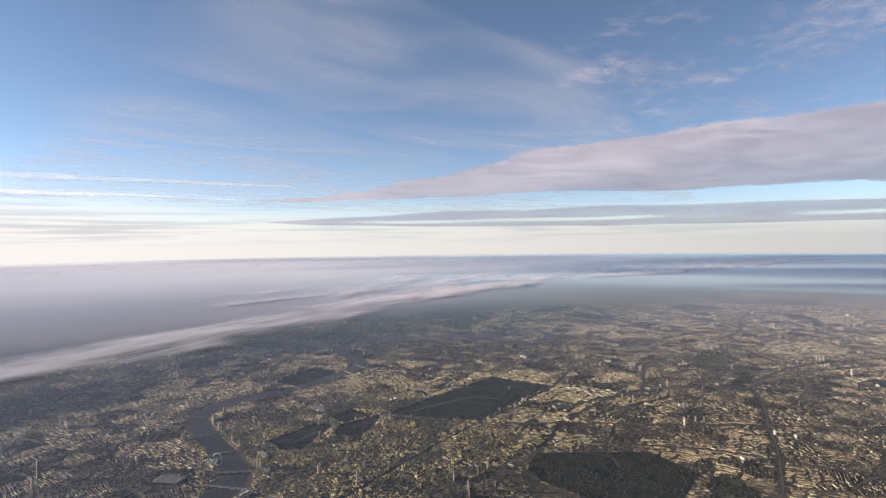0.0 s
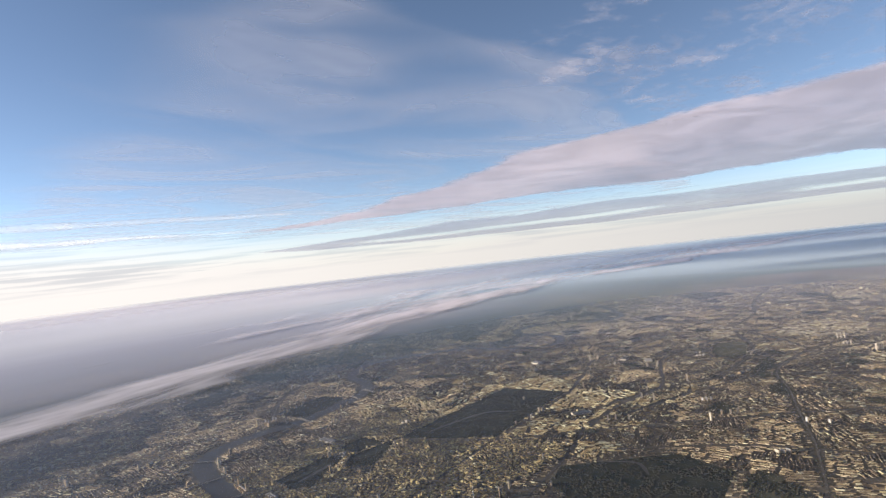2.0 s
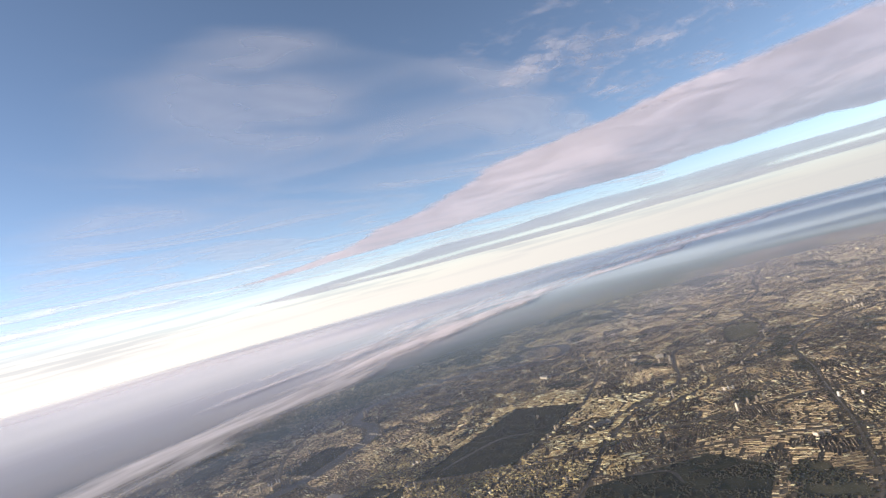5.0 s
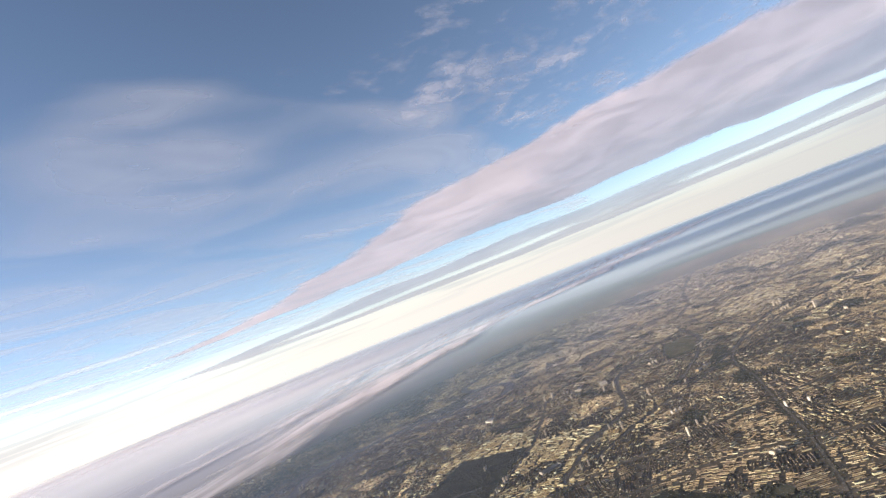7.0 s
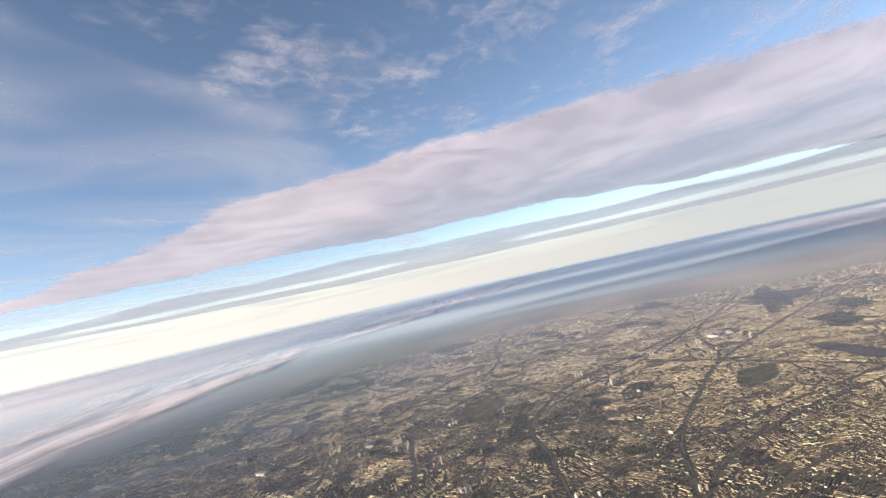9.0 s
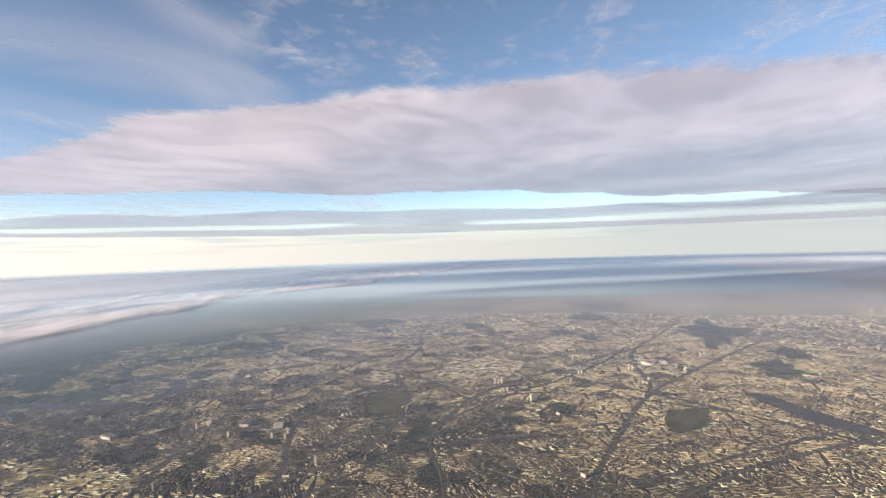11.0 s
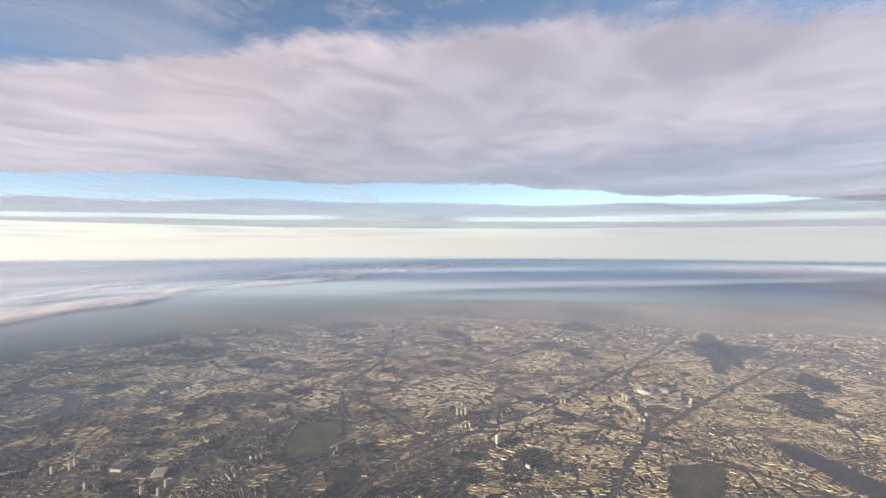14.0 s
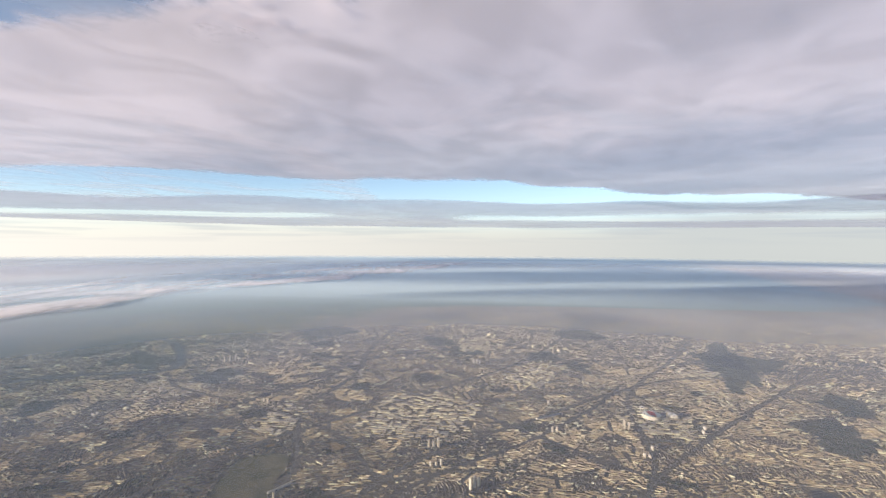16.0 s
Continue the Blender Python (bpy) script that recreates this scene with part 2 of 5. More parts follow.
def make_horizon():
    """Glowing wall standing in for the cream light of the far sky, thinning upward."""
    n = Nodes("horizon_glow_backdrop")
    p = n.place()
    z = n.add("SeparateXYZ")
    n.link(p, z.inputs[0])
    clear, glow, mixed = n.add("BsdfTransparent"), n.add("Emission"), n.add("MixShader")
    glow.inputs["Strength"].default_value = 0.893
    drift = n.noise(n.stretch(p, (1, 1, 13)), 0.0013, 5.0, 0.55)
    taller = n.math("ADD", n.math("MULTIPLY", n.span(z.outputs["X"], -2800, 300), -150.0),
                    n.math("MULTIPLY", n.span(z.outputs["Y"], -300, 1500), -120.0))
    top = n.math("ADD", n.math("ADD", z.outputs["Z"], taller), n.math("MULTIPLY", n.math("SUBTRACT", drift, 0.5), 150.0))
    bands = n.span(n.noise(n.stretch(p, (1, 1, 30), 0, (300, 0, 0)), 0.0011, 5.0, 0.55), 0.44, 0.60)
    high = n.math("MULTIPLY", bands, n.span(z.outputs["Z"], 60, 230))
    # sun-side brightening is painted into the glow colour
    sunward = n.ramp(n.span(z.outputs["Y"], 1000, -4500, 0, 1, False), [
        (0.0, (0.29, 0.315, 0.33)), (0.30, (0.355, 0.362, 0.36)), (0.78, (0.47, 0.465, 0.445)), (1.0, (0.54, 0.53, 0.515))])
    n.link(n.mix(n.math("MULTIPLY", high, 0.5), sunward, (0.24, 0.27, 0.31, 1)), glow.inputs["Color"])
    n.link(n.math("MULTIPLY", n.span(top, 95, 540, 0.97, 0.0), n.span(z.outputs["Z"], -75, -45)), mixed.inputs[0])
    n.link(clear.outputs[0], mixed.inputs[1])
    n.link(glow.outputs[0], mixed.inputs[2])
    n.link(mixed.outputs[0], n.out.inputs["Surface"])
    return n.mat


def make_cloud(name, stretch, turn, coarse, fine, share, clear, gain, soft, most, colour, through, warp=0.7, relief=0.0, detail=7.0, thick=None, drawn=None):
    """Cloud whose cover follows the sheet's own thickness, torn by coarse and fine noise."""
    n = Nodes(name)
    p = n.place()
    q = n.along(p, *drawn) if drawn else n.stretch(p, stretch, turn)
    a = n.noise(q, coarse, detail, 0.58, warp)
    b = n.noise(q, fine, min(5.0, detail), 0.6, warp * 0.6)
    t = n.math("ADD", n.math("MULTIPLY", a, 1 - share), n.math("MULTIPLY", b, share))
    edge = n.math("SUBTRACT", clear, n.math("MULTIPLY", n.density(), gain))
    alpha = n.span(t, edge, n.math("ADD", edge, soft), 0.0, most)
    shade = n.span(n.noise(q, coarse * 2.3, 5.0, 0.55, warp), 0.32, 0.68, through - relief, through + relief * 0.6)
    if thick:
        # the grey shade of deeper cloud is painted into the colour inland
        axes = n.add("SeparateXYZ")
        n.link(p, axes.inputs[0])
        inland = n.math("ADD", axes.outputs["X"], n.math("MULTIPLY", n.math("SUBTRACT", a, 0.5), 900.0))
        colour = n.mix(n.span(inland, -300, -820), colour, thick)
    return n.vapour(alpha, colour, shade)


def make_trail():
    n = Nodes("vapour_trail")
    p = n.place()
    alpha = n.span(n.noise(p, 0.012, 5.0, 0.6), 0.25, 0.75, 0.05, 0.30)
    return n.vapour(alpha, (0.92, 0.93, 0.95, 1), 0.5)


FOG = make_cloud("low_stratus", (1, 1, 1), 0, 0.011, 0.034, 0.25, 0.80, 0.58, 0.40, 0.82, (0.95, 0.90, 0.92, 1), 0.2, 0.5, 0.0, 3.0, drawn=(3.2, 14.0))
# the deck's second colour is painted shade for its inland underside
DECK = make_cloud("altocumulus_deck", (1, 1.5, 1), 20, 0.006, 0.035, 0.34, 0.80, 0.78, 0.30, 0.84, (0.93, 0.84, 0.87, 1), 0.86, 0.7, 0.16, 6.0, (0.70, 0.68, 0.73, 1))
BAND = make_cloud("stratus_band", (1, 1, 1), 20, 0.004, 0.02, 0.25, 0.80, 0.78, 0.55, 0.64, (0.57, 0.57, 0.67, 1), 0.8, 0.5, 0.08, 4.0)
PUFFS = make_cloud("altocumulus_puffs", (1, 1.5, 1), 75, 0.014, 0.065, 0.42, 0.84, 0.38, 0.24, 0.52, (0.95, 0.90, 0.95, 1), 0.78)
CIRRUS = make_cloud("cirrus_veil", (1, 1.8, 1), 62, 0.0016, 0.006, 0.06, 0.76, 0.50, 0.60, 0.65, (0.95, 0.93, 0.97, 1), 0.78, 1.3, 0.0, 2.6)
TRAIL = make_trail()
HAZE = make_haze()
FAR_HAZE = make_far_haze("far_haze", 1400, 3800, 0.75, (0.80, 0.93, 1.0, 1), (0.98, 0.94, 0.95, 1), 0.02)
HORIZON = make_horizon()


# ---- builders ----
def plan(lat, lon):
    return Vector(((lon + 0.16) * 3465.0, (lat - 51.515) * 5560.0, 0.0))


def part(name, bm, material, parent=None, label=""):
    mesh = bpy.data.meshes.new(name)
    bm.to_mesh(mesh)
    bm.free()
    mesh.materials.append(material)
    ob = new(name, mesh)
    if parent is not None:
        ob.parent = parent
    if label:
        ob["label"] = label
    return ob


def box(bm, x, y, z, sx, sy, sz, turn=0.0, taper=1.0):
    """A block on z, sx by sy by sz, turned in plan; taper narrows its top."""
    m = Matrix.Translation((x, y, z)) @ Matrix.Rotation(turn, 4, "Z")
    vs = [bm.verts.new(m @ Vector((a * sx / 2 * k, b * sy / 2 * k, h)))
          for h, k in ((0, 1), (sz, taper)) for a, b in ((-1, -1), (1, -1), (1, 1), (-1, 1))]
    for f in ((3, 2, 1, 0), (4, 5, 6, 7), (0, 1, 5, 4), (1, 2, 6, 5), (2, 3, 7, 6), (3, 0, 4, 7)):
        bm.faces.new([vs[i] for i in f])


def tube(bm, a, b, r, n=6, r2=None):
    a, b = Vector(a), Vector(b)
    turn = (b - a).to_track_quat("Z", "Y").to_matrix()
    rings = []
    for c, rad in ((a, r), (b, r if r2 is None else r2)):
        rings.append([bm.verts.new(c + turn @ Vector((rad * math.cos(k * math.tau / n), rad * math.sin(k * math.tau / n), 0)))
                      for k in range(n)])
    for k in range(n):
        bm.faces.new((rings[0][k], rings[0][(k + 1) % n], rings[1][(k + 1) % n], rings[1][k]))
    bm.faces.new(rings[0][::-1])
    bm.faces.new(rings[1])


def smooth_line(points, step=2.0):
    """A Catmull-Rom line through plan points."""
    pts = [Vector(p[:2]) for p in points]
    pts = [2 * pts[0] - pts[1]] + pts + [2 * pts[-1] - pts[-2]]
    line = []
    for a, b, c, d in zip(pts, pts[1:], pts[2:], pts[3:]):
        n = max(2, int((c - b).length / step))
        for k in range(n):
            u = k / n
            line.append(0.5 * (2 * b + (c - a) * u + (2 * a - 5 * b + 4 * c - d) * u * u + (3 * b - a - 3 * c + d) * u ** 3))
    line.append(pts[-2])
    return np.array([tuple(p) for p in line])


def ribbon(name, line, width, z, material, thick=0.0, wobble=0.0):
    """A strip along a plan line; with thick, a slab with sides."""
    tang = np.gradient(line, axis=0)
    tang /= np.linalg.norm(tang, axis=1, keepdims=True) + 1e-9
    side = np.stack([-tang[:, 1], tang[:, 0]], 1)
    w = np.broadcast_to(np.asarray(width, float), (len(line),)) / 2
    if wobble:
        w = w * (1 + wobble * np.array([noise.noise((i * 0.35, 3.1, 0)) for i in range(len(line))]))
    bm = bmesh.new()
    rows = []
    for p, s, h in zip(line, side, w):
        l, r = p + s * h, p - s * h
        rows.append([bm.verts.new((*l, z)), bm.verts.new((*r, z))] +
                    ([bm.verts.new((*r, z - thick)), bm.verts.new((*l, z - thick))] if thick else []))
    for a, b in zip(rows, rows[1:]):
        bm.faces.new((a[0], a[1], b[1], b[0]))
        if thick:
            bm.faces.new((a[1], a[2], b[2], b[1]))
            bm.faces.new((a[2], a[3], b[3], b[2]))
            bm.faces.new((a[3], a[0], b[0], b[3]))
    bmesh.ops.recalc_face_normals(bm, faces=bm.faces)
    ob = part(name, bm, material)
    return ob


def rough_outline(corners, step=2.5, jag=0.35):
    """A closed plan outline through corners, slightly uneven."""
    out = []
    for i, a in enumerate(corners):
        b = corners[(i + 1) % len(corners)]
        a, b = Vector(a[:2]), Vector(b[:2])
        n = max(1, int((b - a).length / step))
        for k in range(n):
            p = a.lerp(b, k / n)
            j = jag * noise.noise((p.x * 0.3, p.y * 0.3, 1.7)) if k else 0.0
            nrm = Vector((-(b - a).y, (b - a).x)).normalized()
            out.append(tuple(p + nrm * j * 2))
    return np.array(out)


def slab(name, outline, z, material):
    bm = bmesh.new()
    bm.faces.new([bm.verts.new((*p, z)) for p in outline])
    bmesh.ops.triangulate(bm, faces=bm.faces)
    bmesh.ops.recalc_face_normals(bm, faces=bm.faces)
    if bm.faces[:][0].normal.z < 0:
        bmesh.ops.reverse_faces(bm, faces=bm.faces)
    return part(name, bm, material)


def inside(xy, outline):
    """Which of the plan points lie in the outline."""
    x, y = xy[:, 0], xy[:, 1]
    hit = np.zeros(len(xy), bool)
    x0, y0 = outline[:, 0], outline[:, 1]
    x1, y1 = np.roll(x0, -1), np.roll(y0, -1)
    for a, b, c, d in zip(x0, y0, x1, y1):
        if b != d:
            cross = ((b > y) != (d > y)) & (x < (c - a) * (y - b) / (d - b) + a)
            hit ^= cross
    return hit


def raw_mesh(name, verts, loops, sizes, slots, materials, smooth=True):
    """A large mesh straight from arrays."""
    mesh = bpy.data.meshes.new(name)
    mesh.vertices.add(len(verts))
    mesh.vertices.foreach_set("co", np.ascontiguousarray(verts, np.float32).ravel())
    mesh.loops.add(len(loops))
    mesh.loops.foreach_set("vertex_index", np.ascontiguousarray(loops, np.int32))
    mesh.polygons.add(len(sizes))
    starts = np.concatenate([[0], np.cumsum(sizes)[:-1]])
    mesh.polygons.foreach_set("loop_start", starts.astype(np.int32))
    for m in materials:
        mesh.materials.append(m)
    mesh.polygons.foreach_set("material_index", np.ascontiguousarray(slots, np.int32))
    mesh.polygons.foreach_set("use_smooth", np.full(len(sizes), smooth))
    mesh.update(calc_edges=True)
    mesh.validate()
    return new(name, mesh)


def house_rows(name, h, materials, pitched=True):
    """Houses from an array of x, y, turn, length, depth, eaves, ridge."""
    x, y, turn, le, de, ea, ri = h.T
    n = len(h)
    c, s = np.cos(turn), np.sin(turn)
    loc = [(-1, -1, 0), (1, -1, 0), (1, 1, 0), (-1, 1, 0), (-1, -1, 1), (1, -1, 1), (1, 1, 1), (-1, 1, 1)]
    if pitched:
        loc += [(-0.93, 0, 2), (0.93, 0, 2)]
    v = np.zeros((n, len(loc), 3))
    for i, (a, b, k) in enumerate(loc):
        lx, ly = a * le / 2, b * de / 2
        v[:, i, 0], v[:, i, 1] = x + lx * c - ly * s, y + lx * s + ly * c
        v[:, i, 2] = (0 * ea, ea, ri)[k]
    walls = [(0, 1, 5, 4), (1, 2, 6, 5), (2, 3, 7, 6), (3, 0, 4, 7)]
    tops = [(4, 5, 9, 8), (6, 7, 8, 9), (5, 6, 9), (7, 4, 8)] if pitched else [(4, 5, 6, 7)]
    faces = walls + tops
    flat = np.array([i for f in faces for i in f])
    loops = (np.arange(n)[:, None] * len(loc) + flat[None]).ravel()
    sizes = np.tile([len(f) for f in faces], n)
    slots = np.tile([0] * 4 + [1] * len(tops), n)
    return raw_mesh(name, v.reshape(-1, 3), loops, sizes, slots, materials, False)


ICO = bmesh.new()
bmesh.ops.create_icosphere(ICO, subdivisions=1, radius=1.0)
ICO_V = np.array([tuple(v.co) for v in ICO.verts])
ICO_F = np.array([[v.index for v in f.verts] for f in ICO.faces])
ICO.free()


def crowns(name, xy, size, rng):
    """Bare crowns, each an uneven clump standing on the ground."""
    n = len(xy)
    r = size * rng.uniform(0.7, 1.3, n)
    v = ICO_V[None] * (1 + rng.uniform(-0.38, 0.38, (n, len(ICO_V), 1)))
    v = v * np.stack([r * rng.uniform(0.8, 1.4, n), r * rng.uniform(0.8, 1.4, n), r * rng.uniform(0.55, 0.9, n)], 1)[:, None]
    v[:, :, 0] += xy[:, :1]
    v[:, :, 1] += xy[:, 1:]
    v[:, :, 2] += (r * 0.55)[:, None]
    loops = (np.arange(n)[:, None, None] * len(ICO_V) + ICO_F[None]).ravel()
    return raw_mesh(name, v.reshape(-1, 3), loops, np.full(n * 20, 3), np.zeros(n * 20), [BARE_TREE])


def vapour_sheet(name, x0, x1, y0, y1, step, height, density, material):
    """A cloud sheet: a gently uneven surface that carries its thickness."""
    nx, ny = int((x1 - x0) / step) + 1, int((y1 - y0) / step) + 1
    gx, gy = np.meshgrid(np.linspace(x0, x1, nx), np.linspace(y0, y1, ny))
    z = height(gx, gy)
    v = np.stack([gx, gy, z], -1).reshape(-1, 3)
    i = np.arange(nx * ny).reshape(ny, nx)
    quads = np.stack([i[:-1, :-1], i[:-1, 1:], i[1:, 1:], i[1:, :-1]], -1).reshape(-1, 4)
    ob = raw_mesh(name, v, quads.ravel(), np.full(len(quads), 4), np.zeros(len(quads)), [material])
    att = ob.data.attributes.new("thickness", "FLOAT", "POINT")
    att.data.foreach_set("value", density(gx, gy).astype(np.float32).ravel())
    for p in ob.data.polygons:
        p.use_smooth = True
    return ob


def step(x, a, b):
    u = np.clip((x - a) / (b - a), 0, 1)
    return u * u * (3 - 2 * u)


# ---- the large structure: land, water, parks, tracks ----
def round_sheet(name, cx, cy, radius, z, material, rings, spokes=96):
    bm = bmesh.new()
    mid = bm.verts.new((cx, cy, z))
    prev = None
    for r in rings:
        ring = [bm.verts.new((cx + radius * r * math.cos(k * math.tau / spokes), cy + radius * r * math.sin(k * math.tau / spokes), z))
                for k in range(spokes)]
        for k in range(spokes):
            if prev is None:
                bm.faces.new((mid, ring[k], ring[(k + 1) % spokes]))
            else:
                bm.faces.new((prev[k], ring[k], ring[(k + 1) % spokes], prev[(k + 1) % spokes]))
        prev = ring
    return part(name, bm, material)


tagged(round_sheet("ground", 100, 190, 3500, 0.0, GROUND, (0.05, 0.15, 0.35, 0.65, 1.0)),
       "brown and grey built-up land reaching the hazy horizon", "ground", kind="structure")

RIVER = smooth_line([plan(*p) for p in (
    (51.5035, -0.0640), (51.5055, -0.0754), (51.5079, -0.0877), (51.5093, -0.1000), (51.5101, -0.1110), (51.5088, -0.1165),
    (51.5060, -0.1197), (51.5009, -0.1220), (51.4945, -0.1234), (51.4878, -0.1262), (51.4848, -0.1330), (51.4842, -0.1420),
    (51.4848, -0.1500), (51.4832, -0.1600), (51.4812, -0.1700), (51.4760, -0.1775), (51.4690, -0.1810), (51.4645, -0.1890),
    (51.4625, -0.1960), (51.4645, -0.2060), (51.4675, -0.2135), (51.4730, -0.2235), (51.4815, -0.2258), (51.4885, -0.2310),
    (51.4892, -0.2400), (51.4845, -0.2490), (51.4760, -0.2500), (51.4712, -0.2560), (51.4712, -0.2690), (51.4775, -0.2790),
    (51.4865, -0.2880), (51.4815, -0.3030), (51.4680, -0.3220), (51.4560, -0.3080))], 2.0)
river_width = np.interp(np.arange(len(RIVER)), [0, len(RIVER) * 0.3, len(RIVER) * 0.6, len(RIVER)], [12.5, 11.0, 8.5, 5.5])
tagged(ribbon("water", RIVER, river_width, 0.06, WATER, 0.0, 0.12), "wide grey-brown river winding through the town", "river", kind="structure")


def region(name, corners, z, material, label, category, jag=0.35):
    line = rough_outline([plan(*c) for c in corners], 2.5, jag)
    tagged(slab(name, line, z, material), label, category, kind="structure")
    return line


GREEN = "winter park with bare trees and dull grass"
HYDE = region("park_hyde", ((51.5030, -0.1522), (51.5085, -0.1562), (51.5128, -0.1606), (51.5116, -0.1735), (51.5102, -0.1893),
                            (51.5012, -0.1872), (51.5016, -0.1780), (51.5022, -0.1640)), 0.05, PARK, GREEN, "park")
ROYAL = region("park_green", ((51.5026, -0.1505), (51.5045, -0.1478), (51.5068, -0.1412), (51.5040, -0.1385), (51.5022, -0.1420)), 0.05, PARK, GREEN, "park")
STJAMES = region("park_palace", ((51.5018, -0.1408), (51.5056, -0.1310), (51.5040, -0.1288), (51.5008, -0.1292), (51.4998, -0.1400)), 0.05, PARK, GREEN, "park")
GARDEN = region("park_garden", ((51.5018, -0.1430), (51.5022, -0.1495), (51.4985, -0.1490), (51.4990, -0.1435)), 0.05, PARK, GREEN, "park")
REGENT = region("park_regent", ((51.5231, -0.1551), (51.5240, -0.1496), (51.5265, -0.1473), (51.5322, -0.1467), (51.5370, -0.1530),
                                (51.5360, -0.1640), (51.5306, -0.1666), (51.5269, -0.1609)), 0.05, PARK, GREEN, "park")
BATTERSEA = region("park_riverside", ((51.4836, -0.1508), (51.4820, -0.1600), (51.4800, -0.1655), (51.4757, -0.1640), (51.4775, -0.1500)), 0.05, PARK, GREEN, "park")
SCRUBS = rough_outline([(-243, 36), (-262, 26), (-292, 17), (-304, 30), (-302, 42), (-275, 50), (-257, 56), (-243, 49)], 2.5, 0.4)
tagged(slab("park_common", SCRUBS, 0.05, FIELD), "open grassy common beside the railway", "common", kind="structure")
GLAD = rough_outline([(-281, 226), (-290, 251), (-253, 245), (-237, 227), (-250, 220)], 2.5, 0.5)
tagged(slab("park_slope", GLAD, 0.05, FIELD), "sloping grassy park among terraces", "park", kind="structure")
PARKS = [HYDE, ROYAL, STJAMES, GARDEN, REGENT, BATTERSEA]
MEADOWS = [SCRUBS, GLAD]


def round_park(name, x, y, rx, ry, turn, material, label=GREEN, category="park"):
    pts = []
    for k in range(90):
        a = k / 90 * math.tau
        q = (math.cos(a) * 1.2 + x * 0.13, math.sin(a) * 1.2 + y * 0.13, 0.7)
        r = max(0.25, 1 + 0.6 * noise.noise(q) + 0.4 * noise.noise(Vector(q) * 2.7) + 0.3 * noise.noise(Vector(q) * 7.0))
        u, v = rx * r * math.cos(a), ry * r * math.sin(a)
        pts.append((x + u * math.cos(turn) - v * math.sin(turn), y + u * math.sin(turn) + v * math.cos(turn)))
    line = np.array(pts)
    tagged(slab(name, line, 0.05, material), label, category, kind="structure")
    return line


for x, y, rx, ry, turn in (
        (0, 136, 16, 13, 0.3), (-149, -67, 9, 16, 0.1), (-157, 103, 11, 6, 0.4), (-104, 83, 8, 7, 0.0), (-275, 160, 12, 9, 0.5), (-246, 131, 8, 7, 0.2),
        (-222, 78, 20, 6, 0.05), (-440, -103, 26, 18, 0.3), (-108, -161, 6, 16, 0.4), (-256, -205, 22, 18, 0.8), (-398, -395, 85, 80, 0.2),
        (-260, -456, 60, 60, 0.4), (-468, -205, 24, 45, -0.3), (41, -322, 30, 20, 0.4), (-35, -372, 16, 36, 0.2), (-412, 330, 30, 20, 0.2),
        (-593, 147, 26, 16, 0.3), (-600, 70, 22, 17, 0.0), (-360, -17, 8, 8, 0.0), (-555, 183, 22, 8, 0.2), (-600, 315, 95, 18, -0.1),
        (-658, -122, 50, 35, 0.2), (-624, 322, 34, 38, 0.0), (-381, 155, 9, 6, 0.3), (-728, 183, 40, 26, 0.1), (-641, 28, 30, 14, 0.5),
        (-589, -83, 16, 12, 0.5), (-482, 361, 24, 14, 0.1), (-849, -22, 46, 26, 0.2), (-901, 195, 60, 40, 0.3), (-305, -67, 7, 5, 0.2), (-437, 22, 10, 6, 0.2),
        (-300, -300, 40, 22, 0.5), (-520, -290, 50, 30, 0.3), (-110, -300, 18, 12, 0.2), (-330, -160, 16, 9, 0.4), (-480, 60, 12, 8, 0.3)):
    PARKS.append(round_park("park_suburban", x, y, rx, ry, turn, PARK_FAR))
for x, y, rx, ry, turn in ((-318, 58, 9, 4, 0.3), (-333, 117, 7, 4, 0.2)):
    MEADOWS.append(round_park("land_cleared", x, y, rx, ry, turn, BROWN_FIELD, "bare brown cleared ground by the tracks", "cleared land"))
pick = random.Random(11)
for k in range(95):
    x, y = pick.uniform(-620, 60), pick.uniform(-330, 300)
    if y > 150 - 0.45 * x - 60 or (x > -20 and y > -150):
        continue
    kind = pick.random()
    args = (x, y, pick.uniform(2.5, 8.5), pick.uniform(2.0, 5.0), pick.uniform(0, 3), PARK_FAR if kind < 0.6 else FIELD if kind < 0.9 else BROWN_FIELD)
    if kind < 0.6:
        PARKS.append(round_park("park_small", *args, "small leafy green among terraced streets", "park"))
    else:
        MEADOWS.append(round_park("playing_field", *args, "open playing field among suburban streets", "field"))

LAKES = []
for nm, pts, w in (("serpentine", ((51.5045, -0.1560), (51.5050, -0.1640), (51.5062, -0.1710), (51.5095, -0.1740)), 2.6),
                   ("palace_lake", ((51.5032, -0.1310), (51.5022, -0.1380)), 3.0),
                   ("boating_lake", ((51.5255, -0.1590), (51.5285, -0.1610), (51.5305, -0.1580)), 2.0),
                   ("reservoir", ((51.5745, -0.2330), (51.5712, -0.2390), (51.5692, -0.2460), (51.5668, -0.2550)), 13.0)):
    line = smooth_line([plan(*p) for p in pts], 2.0)
    u = np.linspace(0, 1, len(line))
    width = w * (0.35 + 0.65 * np.sqrt(np.clip(4 * u * (1 - u), 0, 1)))
    tagged(ribbon("water_" + nm, line, width, 0.09, WATER, 0.0, 0.3), "still grey lake among trees and grass", "lake", kind="structure")
    LAKES.append((line, width))

